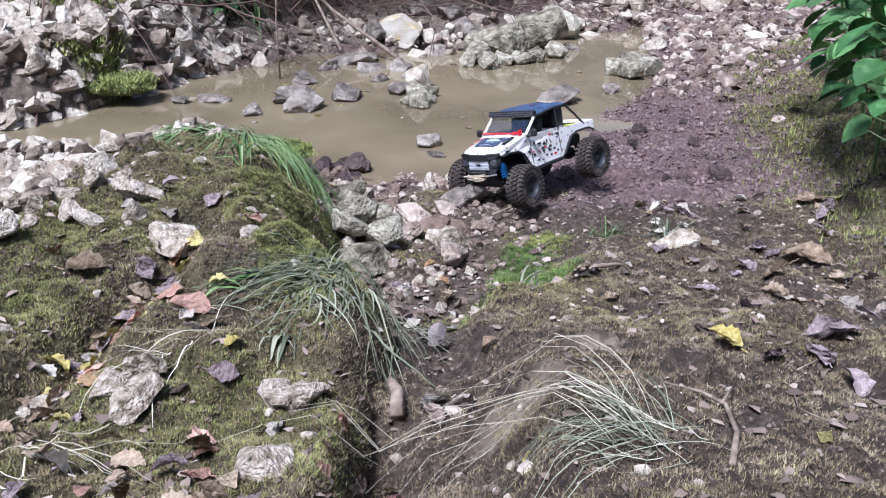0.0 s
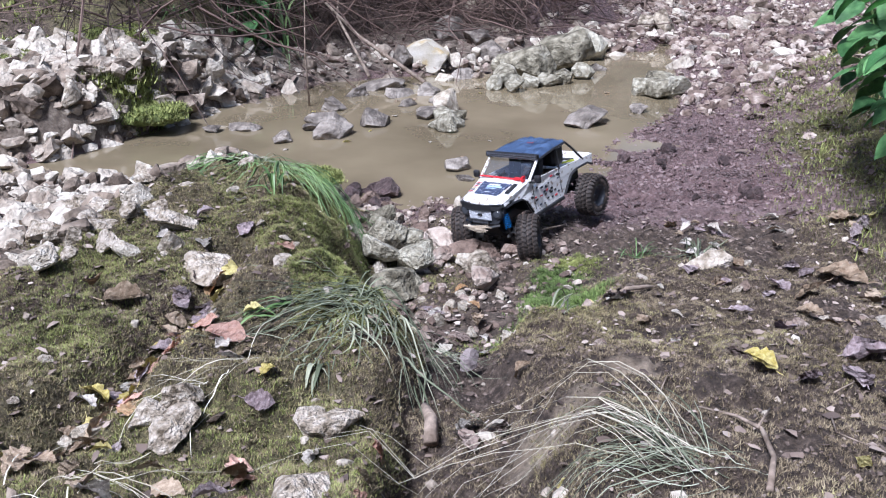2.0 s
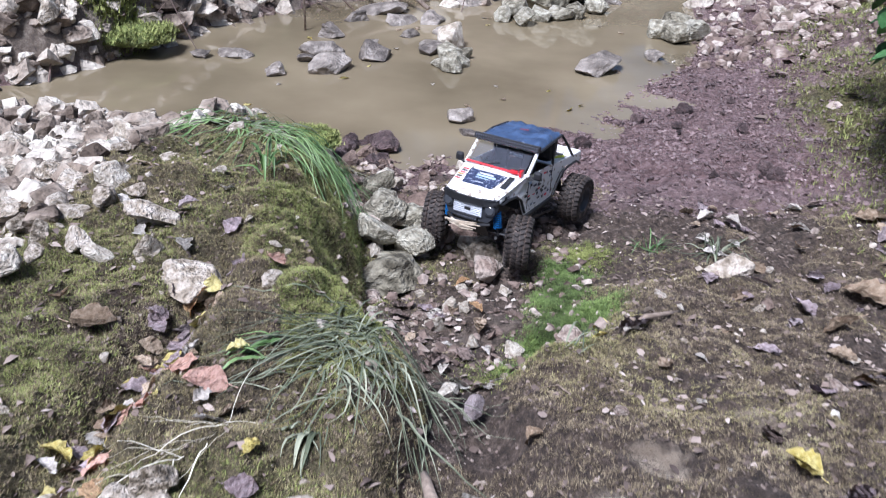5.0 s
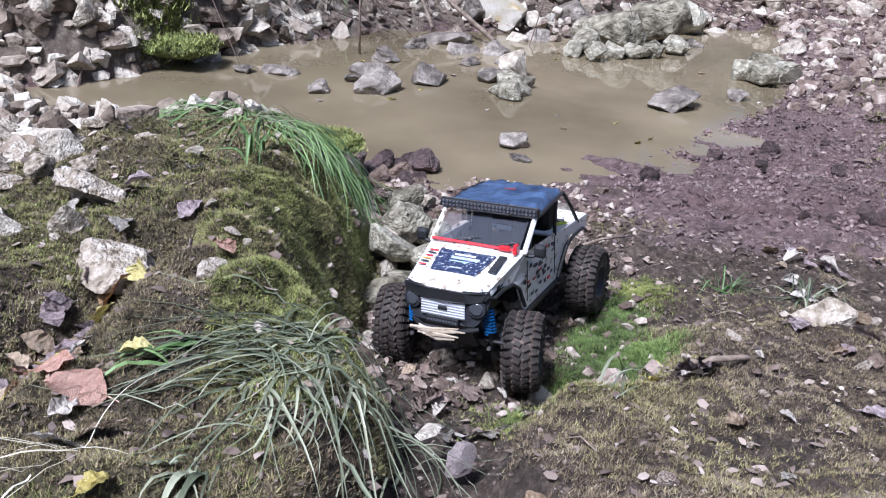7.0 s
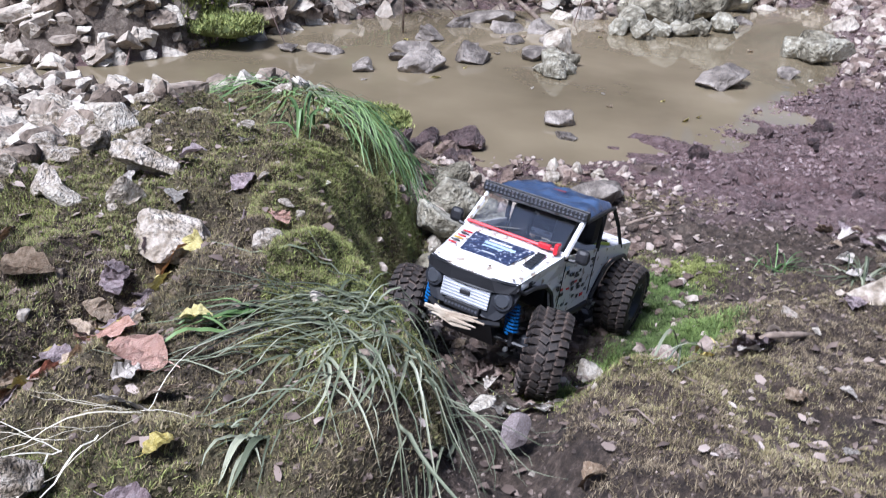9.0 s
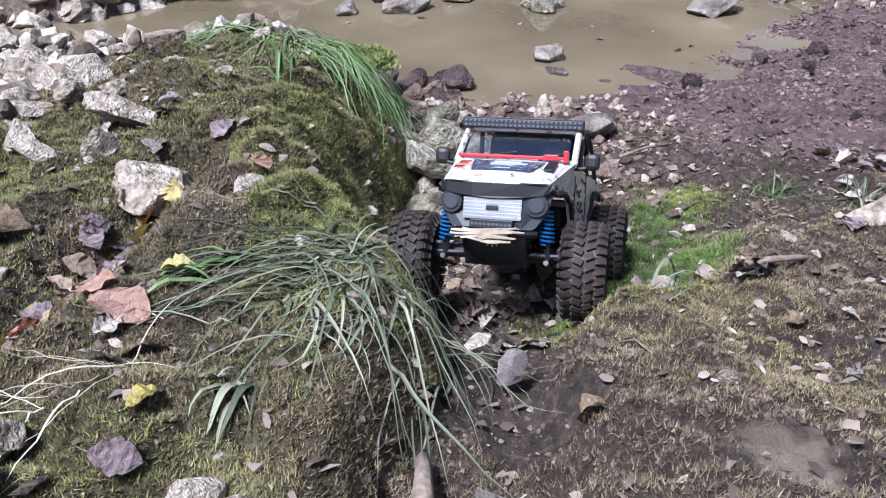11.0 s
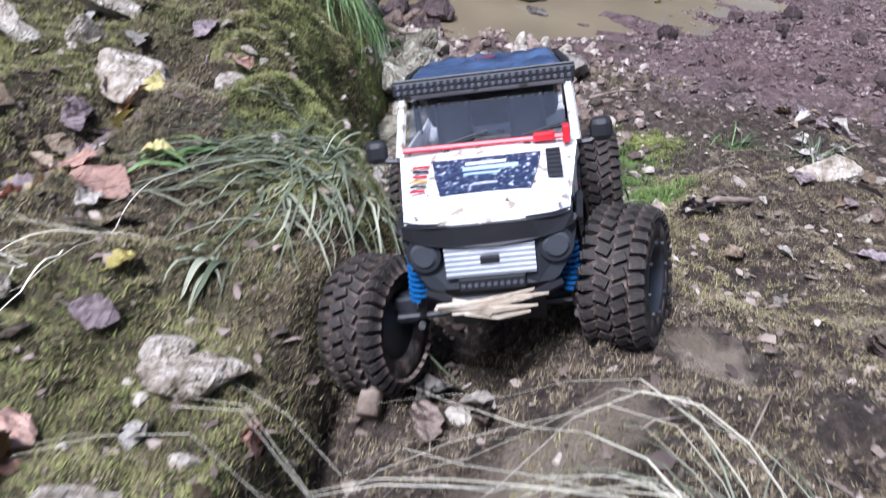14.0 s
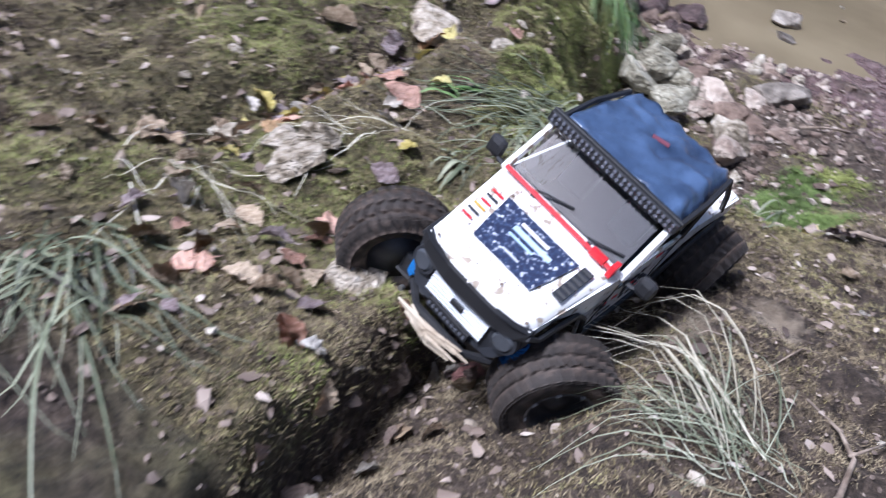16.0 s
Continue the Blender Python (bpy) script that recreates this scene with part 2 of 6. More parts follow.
def height(x, y, fine=True):
    x, y = np.asarray(x, float), np.asarray(y, float)
    ys, yf = shore_y(x), far_y(x)
    mound = line(y, [-2, 0.2, 0.6, 0.8, 1.0, 1.4, 1.8, 2.1, 2.35, 2.55, 2.75], [0.5, 0.43, 0.39, 0.345, 0.335, 0.345, 0.345, 0.3, 0.235, 0.13, 0.0])
    bar = line(y, [-2, 0.5, 1.0, 1.6, 2.08, 2.5, 2.9], [0.5, 0.4, 0.32, 0.27, 0.18, 0.1, 0.0])
    left = bar + (mound - bar) * smooth(-1.0, -0.66, x)
    left = left - 0.055 * np.exp(-((x + 0.43 + 0.08 * (1.4 - y)) / 0.045) ** 2) * smooth(0.7, 0.9, y) * (1 - smooth(1.4, 1.6, y))
    bank = line(y, [-2, 0.2, 0.6, 0.8, 1.0, 1.3, 1.45, 1.7, 2.05, 2.4, 2.9, 3.3], [0.55, 0.47, 0.43, 0.395, 0.35, 0.27, 0.225, 0.205, 0.155, 0.08, 0.03, 0.02])
    bank = bank + 0.35 * smooth(0.95, 1.9, x - 0.1 * (y - 2.5)) * (1 - smooth(4.2, 5.5, y))
    bank = bank + 0.05 * np.exp(-((x - 0.27) / 0.1) ** 2 - ((y - 1.78) / 0.22) ** 2)
    bank = bank - 0.05 * smooth(0.36, 0.55, x) * smooth(1.5, 1.75, y) * (1 - smooth(2.0, 2.3, y))
    near = left + (bank - left) * smooth(-0.1, 0.1, x)
    inside, floor = gully(x, y)
    inside = inside * (1 - smooth(2.6, 2.8, y))
    near = near + (np.minimum(floor, near) - near) * inside
    near = near - 0.035 * np.exp(-((x - 0.3) / 0.15) ** 2 - ((y - 3.02) / 0.1) ** 2) - 0.03 * np.exp(-((x - 0.62) / 0.2) ** 2 - ((y - 3.45) / 0.12) ** 2)
    near = near * smooth(-0.02, 0.22, ys - y) - 0.07 * smooth(0, 0.2, y - ys)
    soft = puddled(x, y)
    near = near + soft * (-0.003 - np.maximum(near, -0.03) + 0.02 * fractal(x * 0.7, y * 1.3, 11, 3, 51))
    steep = smooth(-1.2, -1.5, x)
    out = y - yf
    far = -0.07 + 0.1 * smooth(-0.05, 0.2, out) + steep * 0.22 * smooth(-0.05, 0.35, out) + 0.07 * np.clip(out, 0, 60) + 1.5 * smooth(0.85, 2.6, out) * smooth(1.3, 0.2, x) + 0.12 * smooth(2.0, 5.0, out) * out
    h = np.maximum(near, far)
    if fine:
        dry = smooth(-0.02, 0.05, h)
        close = np.exp(-((x / 3.0) ** 2 + ((y - 2) / 4.0) ** 2))
        muddy = smooth(0.15, 0.4, x) * smooth(2.1, 2.6, y)
        dry = dry * (1 - 0.9 * puddled(x, y))
        h = h + dry * (0.026 * fractal(x, y, 5.5, 3, 1) + close * 0.02 * (fractal(x, y, 18, 4, 2) - 0.7 * np.abs(fractal(x, y, 34, 3, 6))))
        clear = np.maximum(smooth(-0.12, -0.22, x), smooth(0.26, 0.4, x)) * smooth(2.5, 2.3, y) * (1 - inside)
        h = h + clear * close * (0.02 * fractal(x, y, 10, 3, 41) - 0.022 * np.abs(fractal(x, y, 15, 3, 43)) + 0.005)
        h = h + 4 * inside * (1 - inside) * smooth(1.1, 1.3, y) * smooth(0.0, -0.05, x) * (0.022 * fractal(x, y, 12, 3, 63) - 0.02 * np.abs(fractal(x, y, 17, 2, 65)))
        h = h + dry * close * (1 - muddy) * 0.007 * fractal(x, y, 60, 2, 8)
        h = h + dry * muddy * close * (0.012 * fractal(x, y, 24, 3, 55) - 0.02 * np.abs(fractal(x, y, 14, 3, 5)))
    return h


LOOKUP_STEP = 0.01
LOOKUP = height(*np.meshgrid(np.arange(-5, 4.5, LOOKUP_STEP), np.arange(0, 9.5, LOOKUP_STEP)))


def z_at(x, y):
    """The ground's height, read off a fine table."""
    u, v = (x + 5) / LOOKUP_STEP, y / LOOKUP_STEP
    i, j = min(max(int(u), 0), LOOKUP.shape[1] - 2), min(max(int(v), 0), LOOKUP.shape[0] - 2)
    a, b = u - i, v - j
    return float((LOOKUP[j, i] * (1 - a) + LOOKUP[j, i + 1] * a) * (1 - b) + (LOOKUP[j + 1, i] * (1 - a) + LOOKUP[j + 1, i + 1] * a) * b)


def moss_amount(x, y):
    n = fractal(x, y, 3.5, 3, 9)
    left = smooth(-1.0, -0.75, x) * (1 - smooth(-0.02, 0.06, x)) * smooth(2.75, 2.4, y)
    right = 0.75 * np.exp(-(((x - 0.22) / 0.13) ** 2 + ((y - 1.72) / 0.3) ** 2)) + 0.5 * np.exp(-(((x - 0.12) / 0.14) ** 2 + ((y - 1.42) / 0.12) ** 2))
    verge = 0.7 * smooth(0.95, 1.25, x) * (1 - smooth(3.6, 4.4, y)) + 0.6 * smooth(-1.2, -1.5, x) * smooth(3.7, 4.2, y)
    inside, _ = gully(x, y)
    return np.clip((0.5 * left * (0.55 + 0.45 * smooth(0.55, 1.1, y)) + right + verge + 0.5 * n) * (1 - inside ** 4 * smooth(2.6, 1.0, y)), 0, 1)


def clay_amount(x, y):
    """Pale trodden clay showing through the soil."""
    return np.exp(-(((x - 0.13) / 0.07) ** 2 + ((y - 0.89) / 0.055) ** 2)) + 0.9 * np.exp(-(((x - 0.235) / 0.05) ** 2 + ((y - 1.02) / 0.05) ** 2)) + 0.6 * np.exp(-(((x - 0.42) / 0.1) ** 2 + ((y - 1.2) / 0.1) ** 2))


def spread(lo, hi, dense_lo, dense_hi, step, growth=1.16):
    out = list(np.arange(dense_lo, dense_hi + step / 2, step))
    s = step
    while out[-1] < hi:
        s *= growth
        out.append(out[-1] + s)
    s, head = step, []
    v = dense_lo
    while v > lo:
        s *= growth
        v -= s
        head.append(v)
    return np.array(head[::-1] + out)


def add_attribute(mesh, name, values):
    mesh.attributes.new(name, "FLOAT", "POINT").data.foreach_set("value", np.asarray(values, np.float32))


def build_ground():
    xs, ys = spread(-70, 70, -1.15, 1.0, 0.0066), spread(-30, 90, 0.4, 2.9, 0.0066)
    gx, gy = np.meshgrid(xs, ys)
    gz = height(gx, gy)
    nx, ny = len(xs), len(ys)
    verts = np.stack([gx, gy, gz], -1).reshape(-1, 3)
    i = np.arange(nx * ny).reshape(ny, nx)
    faces = np.stack([i[:-1, :-1], i[:-1, 1:], i[1:, 1:], i[1:, :-1]], -1).reshape(-1, 4)
    mesh = bpy.data.meshes.new("ground")
    mesh.from_pydata(verts.tolist(), [], faces.tolist())
    mesh.polygons.foreach_set("use_smooth", [True] * len(mesh.polygons))
    x, y, z = verts.T
    ys_, yf_ = shore_y(x), far_y(x)
    inside, _ = gully(x, y)
    mud = smooth(0.12, 0.35, x) * smooth(2.2, 2.55, y) * (1 - 0.8 * smooth(0.9, 1.3, x) * (1 - smooth(3.4, 4, y)))
    mud = np.maximum(mud, 0.8 * smooth(0.06, 0.0, z))
    gravel = np.maximum(smooth(-0.66, -0.85, x) * smooth(1.2, 1.5, y), smooth(0, 0.2, y - yf_))
    gravel = gravel * (1 - 0.9 * smooth(0.7, 1.0, y - yf_) * smooth(1.0, 0.3, x))
    gravel = np.maximum(gravel, 0.35 * inside * smooth(1.3, 1.6, y))
    clay = clay_amount(x, y)
    wet = np.maximum(1.0 * smooth(0.2, 0.5, x) * smooth(2.35, 2.9, y), smooth(0.05, 0.0, z))
    for n, v in (("moss", moss_amount(x, y)), ("mud", mud), ("gravel", gravel), ("clay", clay), ("wet", wet)):
        add_attribute(mesh, n, v)
    mesh.materials.append(M_GROUND)
    return tagged(new("ground", mesh), "mossy brown soil bank running down to a muddy pool", "ground", kind="structure")


def build_water():
    bm = bmesh.new()
    xs, ys = np.linspace(-6, 2.6, 30), np.linspace(2.4, 7.5, 24)
    grid = [[bm.verts.new((x, y, 0.0)) for x in xs] for y in ys]
    for a in range(len(ys) - 1):
        for b in range(len(xs) - 1):
            bm.faces.new((grid[a][b], grid[a][b + 1], grid[a + 1][b + 1], grid[a + 1][b]))
    mesh = bpy.data.meshes.new("water")
    bm.to_mesh(mesh)
    bm.free()
    mesh.materials.append(M_WATER)
    return tagged(new("water", mesh), "shallow pool of still murky brown water", "water", kind="structure")


build_ground()
build_water()

# ---- mesh helpers ----
def finish(bm, name, mat, flat=True):
    mesh = bpy.data.meshes.new(name)
    bmesh.ops.recalc_face_normals(bm, faces=bm.faces)
    bm.to_mesh(mesh)
    bm.free()
    if not flat:
        mesh.polygons.foreach_set("use_smooth", [True] * len(mesh.polygons))
    mesh.materials.append(mat)
    return mesh


def part(name, bm, mat, parent, label="", flat=True):
    ob = new(name, finish(bm, name, mat, flat))
    ob.parent = parent
    return tagged(ob, label) if label else ob


def add_box(bm, size, m=Matrix(), bevel=0.0):
    r = bmesh.ops.create_cube(bm, size=1.0, matrix=m @ Matrix.Diagonal((*size, 1)))
    if bevel:
        edges = {e for v in r["verts"] for e in v.link_edges}
        bmesh.ops.bevel(bm, geom=list(edges), offset=bevel, segments=2, affect="EDGES", profile=0.5)
    return bm


def add_cyl(bm, r1, r2, depth, m=Matrix(), seg=16, caps=True):
    bmesh.ops.create_cone(bm, cap_ends=caps, segments=seg, radius1=r1, radius2=r2, depth=depth, matrix=m)
    return bm


def add_tube(bm, pts, radii, seg=6):
    """A tapered tube along points, with closed ends."""
    pts = [Vector(p) for p in pts]
    if not hasattr(radii, "__len__"):
        radii = [radii] * len(pts)
    rings = []
    for i, p in enumerate(pts):
        d = (pts[min(i + 1, len(pts) - 1)] - pts[max(i - 1, 0)]).normalized()
        q = d.to_track_quat("Z", "Y")
        rings.append([bm.verts.new(p + q @ Vector((math.cos(a) * radii[i], math.sin(a) * radii[i], 0))) for a in (2 * math.pi * k / seg for k in range(seg))])
    for a, b in zip(rings, rings[1:]):
        for k in range(seg):
            bm.faces.new((a[k], a[(k + 1) % seg], b[(k + 1) % seg], b[k]))
    bm.faces.new(rings[0][::-1])
    bm.faces.new(rings[-1])
    return bm


def add_prism(bm, outline, thick, m=Matrix()):
    """A flat outline in x and z, thickened along y."""
    lo = [bm.verts.new(m @ Vector((x, -thick / 2, z))) for x, z in outline]
    hi = [bm.verts.new(m @ Vector((x, thick / 2, z))) for x, z in outline]
    bm.faces.new(lo)
    bm.faces.new(hi[::-1])
    n = len(outline)
    for k in range(n):
        bm.faces.new((lo[k], hi[k], hi[(k + 1) % n], lo[(k + 1) % n]))
    return bm


def add_shell(bm, rows, thick=0.0015):
    """A skin through rows of points, thickened downwards."""
    top = [[bm.verts.new(p) for p in r] for r in rows]
    low = [[bm.verts.new((p[0], p[1], p[2] - thick)) for p in r] for r in rows]
    n, k = len(rows), len(rows[0])
    for a in range(n - 1):
        for b in range(k - 1):
            bm.faces.new((top[a][b], top[a][b + 1], top[a + 1][b + 1], top[a + 1][b]))
            bm.faces.new((low[a][b], low[a + 1][b], low[a + 1][b + 1], low[a][b + 1]))
    for a in range(n - 1):
        for b in (0, k - 1):
            bm.faces.new((top[a][b], top[a + 1][b], low[a + 1][b], low[a][b]))
    for b in range(k - 1):
        for a in (0, n - 1):
            bm.faces.new((top[a][b], top[a][b + 1], low[a][b + 1], low[a][b]))
    return bm


def triangles(name, verts, mat):
    """Loose triangles, three points each in turn, as one mesh."""
    n = len(verts)
    mesh = bpy.data.meshes.new(name)
    mesh.vertices.add(n)
    mesh.vertices.foreach_set("co", np.asarray(verts, np.float32).ravel())
    mesh.loops.add(n)
    mesh.loops.foreach_set("vertex_index", np.arange(n, dtype=np.int32))
    mesh.polygons.add(n // 3)
    mesh.polygons.foreach_set("loop_start", np.arange(0, n, 3, dtype=np.int32))
    mesh.update(calc_edges=True)
    mesh.materials.append(mat)
    return mesh


# ---- woods behind, seen in the water ----
def build_backdrop():
    m = material("distant_woods", [(0.3, (0.02, 0.02, 0.012)), (0.5, (0.09, 0.08, 0.055)), (0.7, (0.24, 0.22, 0.165))], 0.7, 0.9, 0, vary=0.5, detail=9)
    bm = bmesh.new()
    n, rows = 160, []
    for k in range(n + 1):
        a = 2 * math.pi * k / n
        r = 19 + 3 * noise.noise(Vector((math.cos(a) * 3, math.sin(a) * 3, 0)))
        top = 4.6 + 2.2 * noise.noise(Vector((math.cos(a) * 14, math.sin(a) * 14, 4))) + 1.2 * noise.noise(Vector((math.cos(a) * 50, math.sin(a) * 50, 9)))
        rows.append([bm.verts.new((math.sin(a) * r, 2 + math.cos(a) * r, z)) for z in (-1.0, 2.0, top)])
    for a, b in zip(rows, rows[1:]):
        for k in range(2):
            bm.faces.new((a[k], b[k], b[k + 1], a[k + 1]))
    tagged(new("backdrop", finish(bm, "backdrop", m, False)), "brown-green wood edge round the stream", "backdrop", kind="structure")


build_backdrop()


# ---- stones ----
def rock_mesh(name, mat, seed, cuts=9, rough=0.12, sub=3, flatness=0.75):
    """A stone about 1 across: a ball cut flat by random planes, then roughened."""
    rnd = random.Random(seed)
    bm = bmesh.new()
    bmesh.ops.create_icosphere(bm, subdivisions=sub, radius=0.5)
    planes = []
    for _ in range(cuts):
        d = Vector((rnd.gauss(0, 1), rnd.gauss(0, 1), rnd.gauss(0, 1))).normalized()
        planes.append((d, rnd.uniform(0.2, 0.4)))
    sx, sy = rnd.uniform(0.8, 1.15), rnd.uniform(0.65, 1.0)
    for v in bm.verts:
        for d, k in planes:
            over = v.co.dot(d) - k
            if over > 0:
                v.co -= d * over
        v.co *= 1 + rough * noise.noise(v.co * 3.1 + Vector((seed, 0, 0))) + rough * 0.5 * noise.noise(v.co * 8 + Vector((0, seed, 0)))
        v.co = Vector((v.co.x * sx * 1.25, v.co.y * sy * 1.25, v.co.z * flatness * 1.25))
    return finish(bm, name, mat)


def broken_mesh(name, mat, seed, corners=13, long=1.0, flat=0.7, edge=0.03):
    """A split stone about 1 across: the hull of a few corners, its edges a little worn."""
    rnd = random.Random(seed)
    bm = bmesh.new()
    wide = rnd.uniform(0.65, 0.95)
    for _ in range(corners):
        d = Vector((rnd.gauss(0, 1), rnd.gauss(0, 1), rnd.gauss(0, 1))).normalized() * rnd.uniform(0.42, 0.58)
        d = Vector([math.copysign(abs(c) ** 0.75, c) for c in d]) * 0.85
        bm.verts.new((d.x * long, d.y * wide, d.z * flat))
    hull = bmesh.ops.convex_hull(bm, input=bm.verts)
    bmesh.ops.delete(bm, geom=list({v for v in hull["geom_interior"] + hull["geom_unused"] if isinstance(v, bmesh.types.BMVert)}), context="VERTS")
    if edge:
        bmesh.ops.bevel(bm, geom=list(bm.edges), offset=edge, segments=1, affect="EDGES", profile=0.5, clamp_overlap=True)
        bmesh.ops.triangulate(bm, faces=bm.faces)
        bmesh.ops.subdivide_edges(bm, edges=[e for e in bm.edges if e.calc_length() > 0.14], cuts=1)
        for v in bm.verts:
            v.co += v.co.normalized() * (0.03 * noise.noise(v.co * 4 + Vector((seed, 0, 0))) + 0.02 * noise.noise(v.co * 11))
    return finish(bm, name, mat)


ANGULAR = [broken_mesh("stone", M_ROCK, 10 + k, 15, 1.1, 0.75) for k in range(7)]
STAINED = [rock_mesh("stone", M_ROCK_MOSSY, 20 + k, 15, 0.17, 4, 0.62) for k in range(7)]
LICHEN = [broken_mesh("stone", M_ROCK_LICHEN, 130 + k, 18, 1.05, 0.75, 0.05) for k in range(7)]
SLABS = [broken_mesh("stone", M_ROCK, 30 + k, 14, 1.25, 0.42) for k in range(5)]
ROUND = [rock_mesh("stone", M_ROCK_WET, 50 + k, 12, 0.16, 4, 0.62) for k in range(7)]
for r_ in ROUND:
    r_.polygons.foreach_set("use_smooth", [True] * len(r_.polygons))
BROWN = [broken_mesh("stone", M_ROCK_BROWN, 70 + k, 14, 1.1, 0.62, 0.05) for k in range(6)]
CLODS = [rock_mesh("clod", M_CLOD, 90 + k, 5, 0.25) for k in range(4)]
RED = rock_mesh("stone", M_ROCK_RED, 111, 5, 0.12)
RND = random.Random(5)


def stone(mesh, x, y, size, label, group, sink=0.3, name="stone", tilt=25.0, turn=None, z=None, squash=1.0):
    ob = new(name, mesh)
    base = z_at(x, y) if z is None else z
    ob.matrix_world = pose(x, y, base + size * (0.34 * squash - sink * 0.4), RND.uniform(-tilt, tilt), RND.uniform(-tilt, tilt), RND.uniform(0, 360) if turn is None else turn) @ Matrix.Diagonal((size, size, size * squash, 1))
    return tagged(ob, label, "stone", group)


def scatter(name, meshes, places, label, category):
    """Many small pieces joined into one mesh. places: rows of x, y, z, size, turn, tilt."""
    vs, fs, base = [], [], 0
    mats = meshes[0].materials[0]
    shapes = []
    for m in meshes:
        co = np.empty(len(m.vertices) * 3)
        m.vertices.foreach_get("co", co)
        shapes.append((co.reshape(-1, 3), [tuple(p.vertices) for p in m.polygons]))
    for k, (x, y, z, s, turn, tilt) in enumerate(places):
        co, faces = shapes[k % len(shapes)]
        r = np.array(Euler((tilt, tilt * 0.7, turn)).to_matrix())
        vs.append(co @ r.T * s + (x, y, z))
        fs.extend(tuple(i + base for i in f) for f in faces)
        base += len(co)
    mesh = bpy.data.meshes.new(name)
    mesh.from_pydata(np.concatenate(vs).tolist(), [], fs)
    mesh.materials.append(mats)
    return tagged(new(name, mesh), label, category, kind="stuff")


POOL = [(-1.19, 3.579, 0.09), (-1.053, 3.603, 0.125), (-0.845, 3.42, 0.13), (-0.729, 3.992, 0.17), (-0.702, 3.741, 0.175), (-0.642, 3.478, 0.2), (-0.487, 3.709, 0.205), (-0.284, 3.862, 0.15), (-0.566, 4.49, 0.22), (-0.155, 4.795, 0.155), (-0.88, 4.799, 0.185), (0.0, 5.427, 0.18),
        (0.422, 3.748, 0.235), (-0.116, 3.052, 0.155), (0.692, 4.025, 0.1), (-0.471, 4.318, 0.15), (-0.325, 4.365, 0.16), (-0.679, 4.327, 0.15), (-0.24, 4.2, 0.13), (-0.069, 2.93, 0.07), (0.6, 5.08, 0.145), (-0.76, 3.62, 0.09), (-0.55, 3.9, 0.1), (-0.4, 4.1, 0.1)]
for k, (x, y, w) in enumerate(POOL):
    stone(ROUND[k % 7], x, y + w * 0.3, w * 0.98, "grey-tan stone, dark where wet, standing out of the murky pool", "stones in the pool", 0.42, tilt=10, z=0.0, squash=0.72)
for x, y, w in ((-0.179, 3.66, 0.11), (-0.21, 3.72, 0.1), (-0.15, 3.73, 0.09), (-0.2, 3.8, 0.12), (-0.14, 3.84, 0.08), (0.845, 4.38, 0.17), (0.93, 4.42, 0.16), (0.77, 4.45, 0.15), (0.86, 4.55, 0.17)):
    stone(LICHEN[RND.randrange(7)], x, y, w, "lumpy lichen-stained pale stone in the pool", "stones in the pool", 0.2, z=0.0, tilt=15)
stone(ANGULAR[2], -0.2, 4.0, 0.16, "mossy pale stone standing out of the murky pool", "stones in the pool", 0.1, z=0.0)
for k, (x, y, w) in enumerate([(0.083, 4.65, 0.2), (0.22, 4.85, 0.36), (0.42, 5.12, 0.42), (0.56, 5.5, 0.34), (0.30, 4.66, 0.18), (0.13, 4.5, 0.14), (0.02, 4.55, 0.12), (0.2, 4.6, 0.13), (0.38, 4.72, 0.15), (0.1, 4.95, 0.25), (0.5, 4.85, 0.16), (0.3, 5.2, 0.3)]):
    stone(LICHEN[k % 7], x, y, w * 0.85, "pale lumpy limestone block at the water's edge", "limestone blocks", 0.15, z=0.0)
OCHRE = rock_mesh("boulder", material("cream_ochre_stone", [(0.33, (0.4, 0.3, 0.14)), (0.45, (0.42, 0.38, 0.3)), (0.7, (0.55, 0.52, 0.46))], 3, 0.8, 0.5, 60, vary=0.4), 121, 9, 0.08)
stone(OCHRE, -0.33, 5.0, 0.36, "cream boulder with an ochre patch", "", 0.1, name="boulder", z=0.03, tilt=5, squash=0.62)
for x, y, w in ((-0.013, 5.2, 0.2), (-0.52, 4.98, 0.17), (-0.277, 5.6, 0.22), (-0.1, 5.5, 0.18)):
    stone(ROUND[RND.randrange(5)], x, y, w, "rounded grey stone on the far shore", "stones on the far shore", 0.15)

# bigger stones on the near banks
BESIDE = [(-0.80, 1.72, 0.075), (-0.70, 1.70, 0.065), (-0.57, 1.52, 0.085), (-0.95, 2.1, 0.08), (-0.84, 1.96, 0.075), (-0.86, 2.1, 0.06), (-0.9, 1.86, 0.06), (-0.76, 1.86, 0.05), (-0.86, 1.55, 0.07), (-0.66, 1.85, 0.045), (-0.52, 1.75, 0.03)]
BIG_SLAB = rock_mesh("boulder", M_ROCK_LICHEN, 33, 14, 0.2, 4, 0.6)
stone(BIG_SLAB, -0.19, 1.9, 0.2, "large pale pitted stone bedded in the gully wall", "", 0.5, name="boulder", tilt=6, turn=60, z=0.065, squash=0.75)
for x, y, w, z in ((-0.225, 2.0, 0.13, 0.1), (-0.15, 1.98, 0.1, 0.08), (-0.25, 2.12, 0.12, 0.08), (-0.19, 2.13, 0.1, 0.07), (-0.25, 2.24, 0.09, 0.06), (-0.14, 2.1, 0.07, 0.06), (-0.29, 2.34, 0.1, 0.05)):
    stone(LICHEN[RND.randrange(7)], x, y, w, "jagged grey-cream slab bedded in the gully wall", "gully stones", 0.3, tilt=32, z=z)
